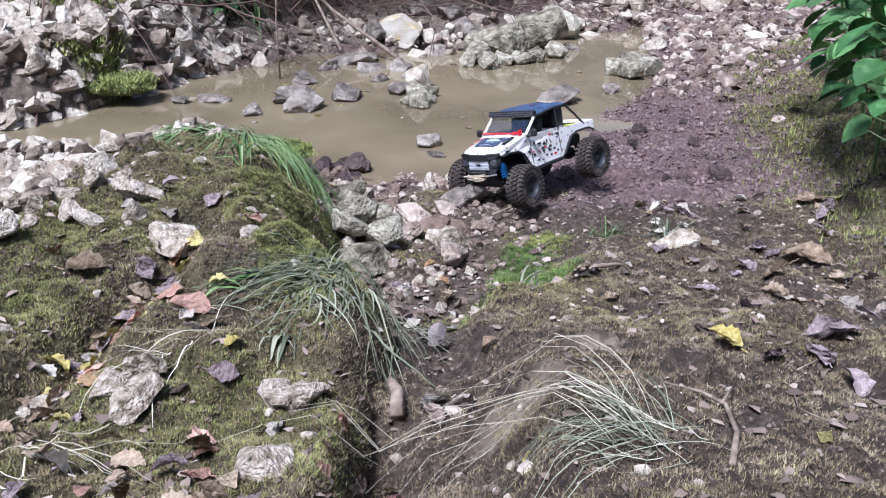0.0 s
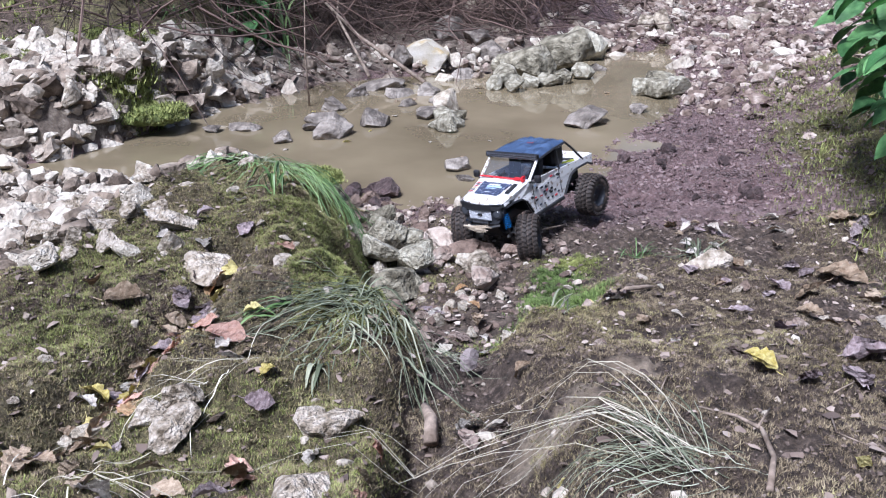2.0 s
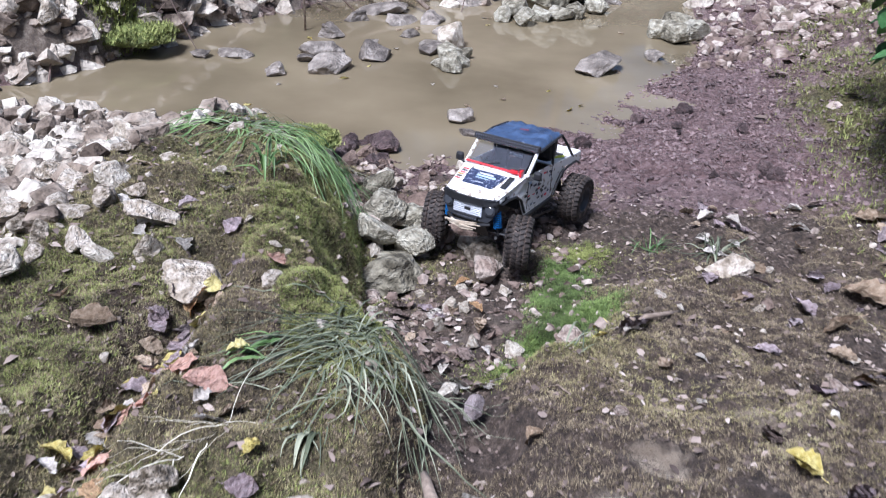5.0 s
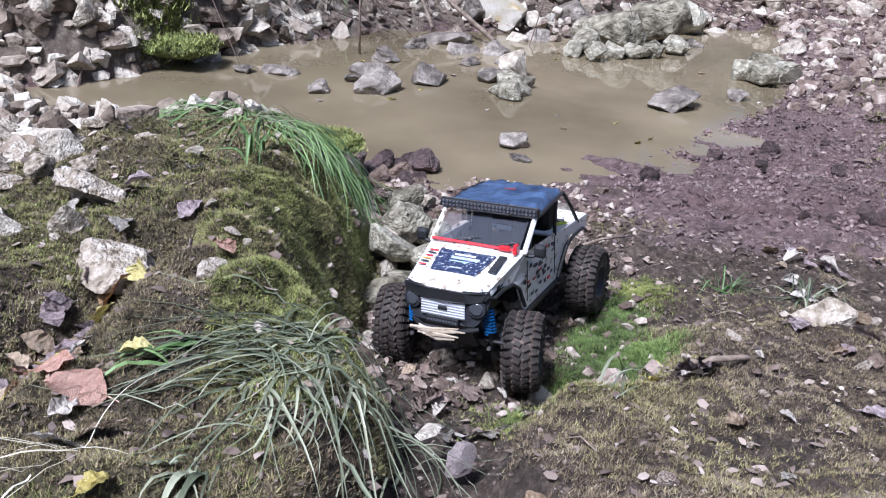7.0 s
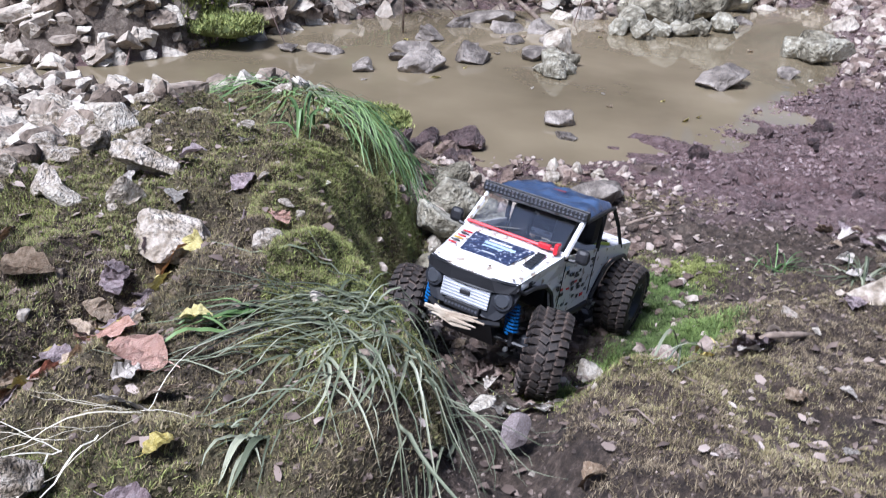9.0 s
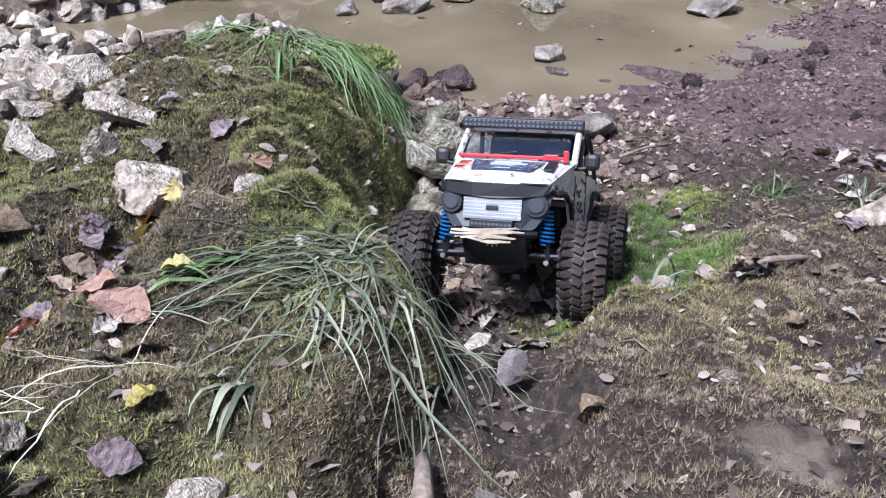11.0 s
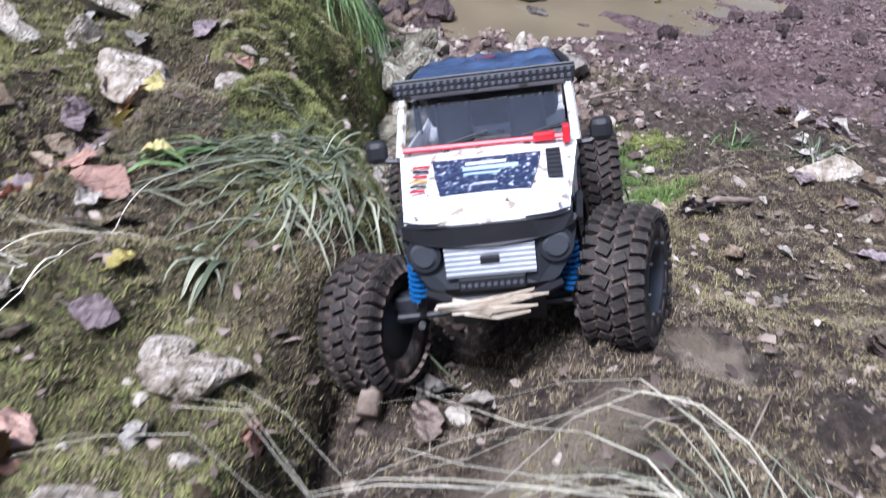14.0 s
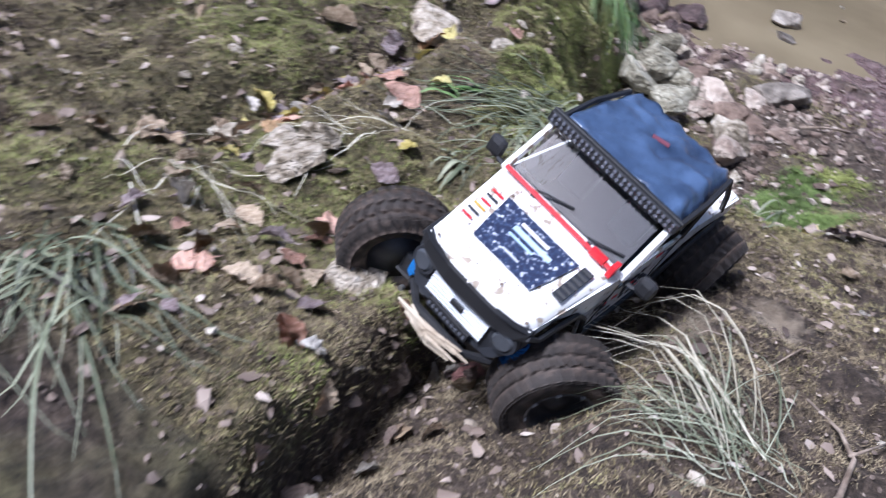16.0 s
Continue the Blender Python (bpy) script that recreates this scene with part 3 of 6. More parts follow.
for x, y, w in ((0.01, 1.99, 0.1), (-0.05, 1.76, 0.045), (-0.02, 1.72, 0.035), (-0.07, 1.66, 0.05), (0.0, 1.62, 0.04)):
    stone(ANGULAR[RND.randrange(7)], x, y, w, "pale angular stone in the gully bed", "gully stones", 0.3)
for x, y, w in ((-0.1, 2.23, 0.15), (-0.03, 2.16, 0.12), (0.03, 2.15, 0.11), (-0.17, 2.3, 0.12), (0.0, 2.3, 0.1)):
    stone(BROWN[RND.randrange(6)], x, y, w, "large tan clay-stained stone in the gully bed", "gully stones", 0.5, tilt=15, squash=0.8)
for x, y, w, k in ((-0.538, 1.41, 0.055, 0), (-0.44, 1.385, 0.085, 1), (-0.329, 0.85, 0.07, 2), (-0.336, 0.91, 0.06, 3), (-0.37, 0.876, 0.055, 4), (-0.15, 0.72, 0.075, 5), (-0.562, 1.008, 0.024, 6), (-0.728, 1.54, 0.06, 0),
                   (-0.90, 1.7, 0.075, 1), (0.555, 1.93, 0.125, 3), (0.36, 1.673, 0.032, 2), (-0.32, 1.47, 0.018, 4), (-0.63, 1.62, 0.05, 5), (-0.7, 1.38, 0.05, 6)):
    stone(STAINED[k], x, y, w * 0.95, "pale weathered limestone lump in mossy soil", "pale stones on the bank", 0.55)
for k, (x, y, w) in enumerate(BESIDE):
    stone(STAINED[k % 7], x, y, w, "pale broken stone half sunk in the mossy mound", "pale stones on the bank", 0.35)
stone(STAINED[2], -0.14, 0.885, 0.07, "broken pale stone bedded in the mossy mound", "pale stones on the bank", 0.4, tilt=14, turn=10)
stone(STAINED[4], -0.175, 0.9, 0.05, "broken pale stone bedded in the mossy mound", "pale stones on the bank", 0.2, tilt=14, turn=40)
for k, (x, y, w) in enumerate(((-0.435, 1.365, 0.09), (-0.525, 1.4, 0.052), (-0.6, 1.37, 0.05), (-0.65, 1.42, 0.062), (-0.72, 1.42, 0.05), (-0.724, 1.32, 0.065), (-0.66, 1.56, 0.06), (-0.69, 1.65, 0.07), (-0.8, 1.6, 0.06), (-0.88, 1.79, 0.075), (-0.58, 1.52, 0.035), (-0.78, 1.48, 0.05), (-0.34, 1.47, 0.022), (-0.83, 1.4, 0.06))):
    stone(ANGULAR[k % 7] if k % 3 else STAINED[k % 7], x, y, w, "pale cream stone standing out of the moss", "pale stones on the bank", 0.1, tilt=20)
stone(RED, -0.02, 0.80, 0.042, "small brick-red stone on brown soil", "", 0.2)
stone(SLABS[2], -0.468, 0.905, 0.055, "flat slate-grey stone on the moss", "", 0.1, tilt=6)
stone(rock_mesh("stone", material("lilac_grey_stone", [(0.3, (0.25, 0.2, 0.19)), (0.7, (0.5, 0.43, 0.42))], 30, 0.85, 0.8, 120, vary=0.5), 141, 8, 0.2), 0.014, 1.225, 0.046, "crumbly lilac-grey stone at the head of the gully", "", 0.1, z=0.225)
stone(SLABS[1], -0.03, 1.27, 0.04, "flat grey stone at the head of the gully", "gully stones", 0.2, z=0.225, tilt=15)
stone(ROUND[1], 0.05, 2.36, 0.125, "smooth pale cobble in the gully", "gully stones", 0.25, tilt=6, turn=15)
for x, y, w in ((0.02, 1.93, 0.1), (-0.045, 1.74, 0.045), (-0.23, 2.15, 0.08), (-0.364, 2.39, 0.07), (0.1, 2.12, 0.07), (-0.1, 2.08, 0.085), (-0.27, 2.07, 0.09), (-0.17, 2.2, 0.1)):
    stone(BROWN[RND.randrange(6)], x, y, w, "angular tan stone in the gully bed", "gully stones", 0.45)

# stones by stretch of ground
def stones_over(count, xr, yr, size, meshes, label, group, keep=None, sink=0.3, tilt=30):
    made = 0
    while made < count:
        x, y = RND.uniform(*xr), RND.uniform(*yr)
        if keep and not keep(x, y):
            continue
        s = size[0] + (size[1] - size[0]) * RND.random() ** 2
        stone(meshes[RND.randrange(len(meshes))], x, y, s, label, group, sink, tilt=tilt)
        made += 1


def in_gully(x, y):
    return float(gully(np.array(x), np.array(y))[0]) > 0.75 and z_at(x, y) > 0.005


def beyond(x, y, a=-0.05, b=9):
    return a < y - float(far_y(np.array(x))) < b


stones_over(36, (-0.45, 0.2), (1.6, 2.72), (0.03, 0.085), BROWN, "angular tan stone in the gully bed", "gully stones", in_gully, 0.5)
stones_over(22, (-0.45, 0.1), (1.6, 2.72), (0.03, 0.07), ANGULAR, "pale angular stone in the gully bed", "gully stones", in_gully, 0.5)
stones_over(46, (-1.7, -0.66), (1.4, 2.88), (0.04, 0.11), ANGULAR, "pale angular stone on the gravel bar", "gravel bar stones", lambda x, y: y < float(shore_y(np.array(x))) and x < -0.64 - 0.14 * (2.6 - y), 0.25)
stones_over(14, (-2.4, -1.3), (3.0, 3.9), (0.08, 0.17), SLABS + ANGULAR[:3], "jagged pale limestone slab on the far bank", "slabs on the far bank", lambda x, y: beyond(x, y, -0.03, 0.9), 0.2, 55)
stones_over(12, (-1.5, 0.2), (3.9, 6.3), (0.05, 0.16), ANGULAR + BROWN[:2], "pale stone on the far shore", "stones on the far shore", lambda x, y: beyond(x, y, -0.05, 0.7), 0.25)
stones_over(10, (0.75, 3.0), (4.6, 8.5), (0.07, 0.2), ANGULAR + ROUND[:2], "pale stone on the wet stony flat", "stones on the flat", lambda x, y: y > 4.2 + 0.7 * abs(x - 1.2) and z_at(x, y) > -0.02, 0.3)
stones_over(6, (-0.3, 1.6), (5.2, 6.4), (0.1, 0.3), ANGULAR + ROUND[:2], "pale stone beyond the pool", "stones beyond the pool", lambda x, y: beyond(x, y, 0.0, 3.0), 0.25)
stones_over(5, (-3.4, -1.5), (4.2, 5.2), (0.1, 0.26), ANGULAR, "pale stone half sunk in the mossy slope", "stones on the slope", None, 0.3)
stones_over(20, (0.25, 1.1), (2.45, 3.6), (0.02, 0.06), CLODS, "lump of dark churned mud", "mud clods", lambda x, y: y < float(shore_y(np.array(x))) + 0.05, 0.3)
stones_over(12, (-0.5, -0.3), (2.55, 2.85), (0.04, 0.1), CLODS + BROWN[:2], "muddy stone at the pool's edge", "muddy stones", None, 0.3)

stones_over(20, (-1.05, -0.2), (0.55, 2.2), (0.012, 0.05), STAINED, "small pale stone half sunk in moss", "small stones in moss", None, 0.45)
stones_over(20, (0.15, 1.0), (0.7, 2.3), (0.012, 0.055), STAINED + BROWN[:3], "small stone half sunk in soil", "small stones in soil", None, 0.5)
PEBBLE = [broken_mesh("pebble", M_PEBBLE, 200 + k, 12, 1.1, 0.65, 0.0) for k in range(8)]
PEBBLE_B = [broken_mesh("pebble", M_PEBBLE_B, 220 + k, 12, 1.1, 0.6, 0.0) for k in range(8)]
CRUMB = [broken_mesh("crumb", M_CRUMB, 240 + k, 10, 1.2, 0.8, 0.0) for k in range(8)]
NP = np.random.default_rng(3)


def strewn(count, xr, yr, lo, hi, lift=0.2, keep=None, power=2.5):
    x, y = NP.uniform(*xr, count), NP.uniform(*yr, count)
    if keep is not None:
        ok = keep(x, y)
        x, y = x[ok], y[ok]
    s = lo + (hi - lo) * NP.random(len(x)) ** power
    z = height(x, y) + s * lift
    return np.stack([x, y, z, s, NP.uniform(0, 6.28, len(x)), NP.uniform(-0.6, 0.6, len(x))], -1).tolist()


scatter("gravel", PEBBLE, strewn(1900, (-2.0, -0.6), (1.35, 2.9), 0.012, 0.05, keep=lambda x, y: (x < -0.62 - 0.14 * (2.6 - y)) & (y < shore_y(x))), "loose pale gravel on the bar", "gravel")
scatter("gravel", PEBBLE, strewn(3600, (-3.2, 3.2), (3.0, 8.5), 0.015, 0.06, keep=lambda x, y: (y > far_y(x) - 0.05) & (y < far_y(x) + 0.8 + 1.6 * smooth(0.2, 0.8, x))), "loose pale gravel along the far shore", "gravel")
scatter("gravel", PEBBLE_B, strewn(2500, (0.7, 3.0), (3.9, 7.5), 0.015, 0.07, keep=lambda x, y: height(x, y, False) > -0.01), "loose brown gravel on the flat", "gravel")
scatter("gravel", PEBBLE_B, strewn(1500, (-0.5, 0.25), (1.45, 2.75), 0.008, 0.032, keep=lambda x, y: gully(x, y)[0] > 0.5), "loose tan gravel in the gully", "gravel")
JAG = [broken_mesh("slab", M_PEBBLE, 260 + k, 14, 1.15, 0.6, 0.0) for k in range(8)]
BLOCK_B = [broken_mesh("block", M_PEBBLE_B, 280 + k, 14, 1.05, 0.6, 0.0) for k in range(6)]
BLOCK = [broken_mesh("block", M_PEBBLE, 270 + k, 15, 1.05, 0.7, 0.0) for k in range(8)]
def tipped(places, most):
    return [(x, y, z, s, t, tilt * most) for x, y, z, s, t, tilt in places]
scatter("rubble", JAG, tipped(strewn(5200, (-3.4, -1.15), (2.9, 5.2), 0.03, 0.15, 0.12, lambda x, y: (y > far_y(x) - 0.04) & (y < far_y(x) + 0.85), 2.0), 1.7), "jagged heap of pale limestone slabs on the far bank", "rubble")
scatter("rubble", BLOCK_B, tipped(strewn(900, (-1.5, 0.2), (3.6, 6.4), 0.02, 0.085, 0.15, lambda x, y: (y > far_y(x) - 0.04) & (y < far_y(x) + 1.0)), 1.4), "brown stones and leaf scraps on the far slope", "rubble")
scatter("rubble", BLOCK, tipped(strewn(620, (-1.4, 0.8), (3.6, 7.6), 0.03, 0.15, 0.1, lambda x, y: (y > far_y(x) - 0.02) & (y < far_y(x) + 0.75 + 1.5 * smooth(0.2, 0.7, x))), 1.4), "pale stones heaped along the far shore", "rubble")
scatter("rubble", BLOCK, tipped(strewn(650, (0.5, 4.0), (4.6, 10.5), 0.03, 0.17, 0.0, lambda x, y: (height(x, y, False) > -0.02) & (y > 4.0 + 0.55 * np.abs(x - 1.2))), 1.3), "pale stones covering the flat beyond the mud", "rubble")
scatter("rubble", BLOCK_B, tipped(strewn(3000, (0.5, 4.0), (3.9, 9.5), 0.015, 0.13, 0.02, lambda x, y: height(x, y, False) > -0.02), 1.3), "brown stones and clods on the wet flat", "rubble")
scatter("rubble", BLOCK, tipped(strewn(800, (-2.0, -0.6), (1.4, 2.9), 0.025, 0.1, 0.15, lambda x, y: (x < -0.6 - 0.14 * (2.6 - y)) & (y < shore_y(x))), 1.3), "pale broken stones heaped on the bar", "rubble")
scatter("rubble", BLOCK, tipped(strewn(150, (-4.2, -1.5), (4.2, 6.4), 0.06, 0.24, 0.0), 1.3), "pale stones showing through the far slope", "rubble")
scatter("crumbs", CRUMB, strewn(26000, (-0.9, 1.2), (0.4, 2.5), 0.002, 0.007, keep=lambda x, y: (moss_amount(x, y) < 0.6) & (clay_amount(x, y) < 0.4)), "loose soil crumbs", "soil")
CRUMB_WET = [broken_mesh("crumb", M_CLOD, 250 + k, 11, 1.1, 0.7, 0.0) for k in range(8)]
scatter("crumbs", CRUMB_WET, strewn(11000, (0.2, 1.6), (2.3, 4.6), 0.004, 0.02, keep=lambda x, y: y < shore_y(x) + 0.02), "churned crumbs of purple-brown mud", "mud")
scatter("grit", PEBBLE, strewn(190, (-1.05, 1.0), (0.5, 2.3), 0.008, 0.03, 0.0, power=2), "small pale stones half sunk in the soil", "grit")
scatter("grit", PEBBLE, strewn(350, (-0.9, 1.2), (0.4, 2.5), 0.003, 0.014, power=4), "pale grit in the soil", "grit")


# ---- moss, grass, leaves, twigs ----
def island_material(name, stops, rough=0.7, scale=6.0, by_object=False):
    """Colours that differ from blade to blade and from patch to patch."""
    m = bpy.data.materials.new(name)
    m.use_nodes = True
    nt = m.node_tree
    geo, tc, n, add, ramp = (nt.nodes.new(k) for k in ("ShaderNodeNewGeometry", "ShaderNodeTexCoord", "ShaderNodeTexNoise", "ShaderNodeMath", "ShaderNodeValToRGB"))
    n.inputs["Scale"].default_value, n.inputs["Detail"].default_value = scale, 4
    nt.links.new(tc.outputs["Object"], n.inputs["Vector"])
    add.operation = "MULTIPLY_ADD"
    info = nt.nodes.new("ShaderNodeObjectInfo")
    nt.links.new(info.outputs["Random"] if by_object else geo.outputs["Random Per Island"], add.inputs[0])
    add.inputs[1].default_value = 0.5
    sub = nt.nodes.new("ShaderNodeMath")
    nt.links.new(n.outputs["Fac"], sub.inputs[0])
    sub.inputs[1].default_value = -0.25
    nt.links.new(sub.outputs[0], add.inputs[2])
    while len(ramp.color_ramp.elements) < len(stops):
        ramp.color_ramp.elements.new(0.5)
    for e, (p, c) in zip(ramp.color_ramp.elements, stops):
        e.position, e.color = p, (*c, 1)
    nt.links.new(add.outputs[0], ramp.inputs[0])
    b = nt.nodes["Principled BSDF"]
    nt.links.new(ramp.outputs[0], b.inputs["Base Color"])
    b.inputs["Roughness"].default_value = rough
    return m


M_MOSS = island_material("moss_fronds", [(0.2, (0.034, 0.024, 0.013)), (0.42, (0.15, 0.118, 0.06)), (0.6, (0.25, 0.212, 0.095)), (0.85, (0.4, 0.37, 0.18))], 0.85, 14.0)
M_MOSS_GREEN = island_material("fresh_moss", [(0.2, (0.045, 0.048, 0.014)), (0.5, (0.185, 0.205, 0.055)), (0.85, (0.38, 0.41, 0.13))], 0.8, 14.0)
M_MOSS_BRIGHT = island_material("bright_moss", [(0.2, (0.03, 0.042, 0.012)), (0.5, (0.1, 0.15, 0.038)), (0.85, (0.24, 0.33, 0.09))], 0.75, 10.0)
M_LITTER = island_material("leaf_litter", [(0.2, (0.06, 0.042, 0.034)), (0.5, (0.2, 0.15, 0.12)), (0.7, (0.36, 0.29, 0.24)), (0.9, (0.55, 0.48, 0.42))])
M_GRASS = island_material("grey_green_grass", [(0.2, (0.042, 0.05, 0.028)), (0.5, (0.125, 0.145, 0.085)), (0.85, (0.35, 0.36, 0.25))], 0.5, 3, True)
M_GRASS_GREEN = island_material("dark_green_grass", [(0.2, (0.035, 0.07, 0.018)), (0.5, (0.09, 0.16, 0.045)), (0.8, (0.23, 0.33, 0.13))], 0.45, 3, True)
M_STRAW = island_material("straw_grass", [(0.2, (0.08, 0.09, 0.05)), (0.5, (0.21, 0.23, 0.15)), (0.8, (0.46, 0.47, 0.36))], 0.6, 3, True)
M_STALK = island_material("dry_pale_stalks", [(0.2, (0.3, 0.27, 0.19)), (0.5, (0.5, 0.46, 0.35)), (0.8, (0.68, 0.65, 0.54))], 0.6, 3, True)


def fronds(name, places, length, width, mat, label, category, blades=4, lean=1.0):
    """Short bristles growing from many places, joined."""
    p = np.asarray(places)
    p = np.repeat(p, blades, axis=0)
    n = len(p)
    a, l, w = NP.uniform(0, 6.283, n), length * NP.uniform(0.5, 1.3, n), width * NP.uniform(0.6, 1.4, n)
    root = p + np.stack([NP.normal(0, length * 0.35, n), NP.normal(0, length * 0.35, n), np.zeros(n) - length * 0.15], -1)
    out = NP.uniform(0.2, 1.0, n) * lean
    tip = root + np.stack([np.cos(a) * l * out, np.sin(a) * l * out, l * np.sqrt(np.maximum(0.15, 1 - (out * 0.7) ** 2))], -1)
    side = np.stack([-np.sin(a) * w, np.cos(a) * w, np.zeros(n)], -1)
    verts = np.stack([root - side, root + side, tip], 1).reshape(-1, 3)
    return tagged(new(name, triangles(name, verts, mat)), label, category, kind="stuff")


def mossy(count, xr, yr, least=0.35):
    x, y = NP.uniform(*xr, count), NP.uniform(*yr, count)
    ok = moss_amount(x, y) + NP.uniform(-0.2, 0.2, count) > least
    x, y = x[ok], y[ok]
    return np.stack([x, y, height(x, y)], -1)


def near_spots(count, spots):
    out = []
    for x, y, r in spots:
        out.append(np.stack([NP.normal(x, r, count), NP.normal(y, r, count)], -1))
    q = np.concatenate(out)
    return np.stack([q[:, 0], q[:, 1], height(q[:, 0], q[:, 1])], -1)


M_MOSS_BROWN = island_material("brown_moss", [(0.2, (0.03, 0.021, 0.012)), (0.45, (0.14, 0.105, 0.064)), (0.65, (0.24, 0.19, 0.118)), (0.88, (0.4, 0.335, 0.21))], 0.85, 14.0)
_x, _y = NP.uniform(-0.9, 1.05, 230000), NP.uniform(0.45, 2.45, 230000)
_k = (moss_amount(_x, _y) + NP.uniform(-0.2, 0.2, 230000) < 0.45) & ((gully(_x, _y)[0] < 0.5) | (_y < 1.2)) & (clay_amount(_x, _y) < NP.uniform(0.15, 0.6, 230000)) & (fractal(_x, _y, 6, 3, 14) > -0.35)
fronds("moss", np.stack([_x[_k], _y[_k], height(_x[_k], _y[_k])], -1), 0.0055, 0.0006, M_MOSS_BROWN, "wiry brown moss over the soil", "moss", 5, 1.3)
fronds("moss", mossy(260000, (-1.0, 0.5), (0.45, 2.6), 0.3), 0.0052, 0.0006, M_MOSS, "olive-brown moss over the soil mound", "moss", 4, 1.3)
_y = NP.uniform(1.15, 2.5, 110000)
_x = np.interp(_y, [1.2, 1.4, 1.5, 1.7, 1.95, 2.2, 2.4], [-0.05, -0.12, -0.2, -0.22, -0.27, -0.33, -0.38]) - 0.01 - 0.2 * NP.random(110000) ** 1.4
_k = fractal(_x, _y, 9, 4, 61) > 0.0 + 0.22 * NP.normal(0, 1, 110000)
fronds("moss", np.stack([_x[_k], _y[_k], height(_x[_k], _y[_k])], -1), 0.0058, 0.0006, M_MOSS_GREEN, "green moss hanging down the mound's flank", "moss", 4, 1.6)
fronds("moss", np.stack([_x[~_k], _y[~_k], height(_x[~_k], _y[~_k])], -1), 0.0055, 0.0006, M_MOSS, "olive-brown moss down the mound's flank", "moss", 4, 1.6)
_x, _y = NP.uniform(-1.0, 0.0, 70000), NP.uniform(0.45, 2.4, 70000)
_k = gully(_x, _y)[0] < 0.6
fronds("moss", np.stack([_x[_k], _y[_k], height(_x[_k], _y[_k])], -1), 0.0052, 0.0006, M_MOSS_BROWN, "matted tan-brown moss over the mound", "moss", 4, 1.5)
fronds("moss", near_spots(4200, [(0.24, 2.05, 0.035), (-0.38, 2.15, 0.05), (-0.36, 2.0, 0.05), (-0.34, 1.9, 0.05), (0.1, 1.44, 0.04), (0.17, 1.6, 0.04), (-0.5, 2.36, 0.03), (-0.46, 2.3, 0.04), (-0.3, 1.75, 0.05), (-0.65, 1.3, 0.08), (-0.6, 1.1, 0.07)]), 0.0065, 0.0006, M_MOSS_GREEN, "fresh green moss cushions", "moss", 4, 1.3)
_x, _y = NP.uniform(-1.0, 0.05, 150000), NP.uniform(0.5, 2.45, 150000)
_k = (moss_amount(_x, _y) > 0.4) & (fractal(_x, _y, 5, 3, 31) > 0.14 + 0.1 * NP.normal(0, 1, 150000))
fronds("moss", np.stack([_x[_k], _y[_k], height(_x[_k], _y[_k])], -1), 0.0058, 0.0006, M_MOSS_GREEN, "patches of green moss over the mound", "moss", 4, 1.2)
_x, _y = NP.uniform(0.1, 0.95, 60000), NP.uniform(0.6, 2.3, 60000)
_k = fractal(_x, _y, 4, 3, 37) > 0.05 + 0.1 * NP.normal(0, 1, 60000)
fronds("moss", np.stack([_x[_k], _y[_k], height(_x[_k], _y[_k])], -1), 0.005, 0.0006, M_MOSS, "thin olive moss over the bank", "moss", 4, 1.2)
fronds("moss", near_spots(4200, [(0.19, 1.74, 0.03), (0.18, 1.84, 0.028), (0.2, 1.95, 0.025), (0.15, 1.64, 0.025), (0.23, 1.7, 0.03), (0.12, 1.47, 0.03)]), 0.01, 0.0007, M_MOSS_BRIGHT, "long bright green moss beside the gully", "moss", 4, 1.25)
fronds("moss", near_spots(900, [(-1.62, 3.62, 0.09), (-1.5, 3.6, 0.07), (-2.2, 3.7, 0.12), (-2.3, 4.3, 0.2)]), 0.03, 0.004, M_MOSS_GREEN, "green moss cushions on the far bank", "moss")
x_, y_ = NP.uniform(0.85, 2.3, 20000), NP.uniform(1.6, 4.6, 20000)
k_ = x_ > 1.02 + 0.14 * (y_ - 2.5) + NP.normal(0, 0.07, 20000)
fronds("grass", np.stack([x_[k_], y_[k_], height(x_[k_], y_[k_])], -1), 0.022, 0.0016, M_MOSS_GREEN, "short green grass on the verge", "grass", 3)
x_, y_ = NP.uniform(-4.5, -1.5, 6000), NP.uniform(4.2, 7.0, 6000)
fronds("grass", np.stack([x_, y_, height(x_, y_)], -1), 0.07, 0.006, M_GRASS_GREEN, "rough grass on the far slope", "grass", 3)


def cushion(x, y, r, h, label):
    """A swelling cushion of moss: a lumpy low dome set all over with fronds."""
    z = z_at(x, y)
    bm = bmesh.new()
    bmesh.ops.create_icosphere(bm, subdivisions=4, radius=1.0)
    for v in bm.verts:
        k = 1 + 0.22 * noise.noise(v.co * 2.3 + Vector((x * 9, y * 9, 0))) + 0.12 * noise.noise(v.co * 6)
        v.co = Vector((v.co.x * r * k, v.co.y * r * 0.75 * k, v.co.z * h * k))
    thing = new("moss_cushion", finish(bm, "moss_cushion", M_MOSS_BODY, False))
    thing.location = (x, y, z)
    tagged(thing, label, "moss", "moss cushions")
    p = np.array([v.co[:] for v in thing.data.vertices])
    p = np.repeat(p[p[:, 2] > -0.2 * h], 5, axis=0)
    p = p + NP.normal(0, r * 0.04, p.shape)
    tips = fronds("frond", p, max(r * 0.09, 0.008), max(r * 0.012, 0.001), M_MOSS_GREEN, "green moss fronds", "moss", 4, 1.2)
    tips.parent = thing
    del tips["category"]


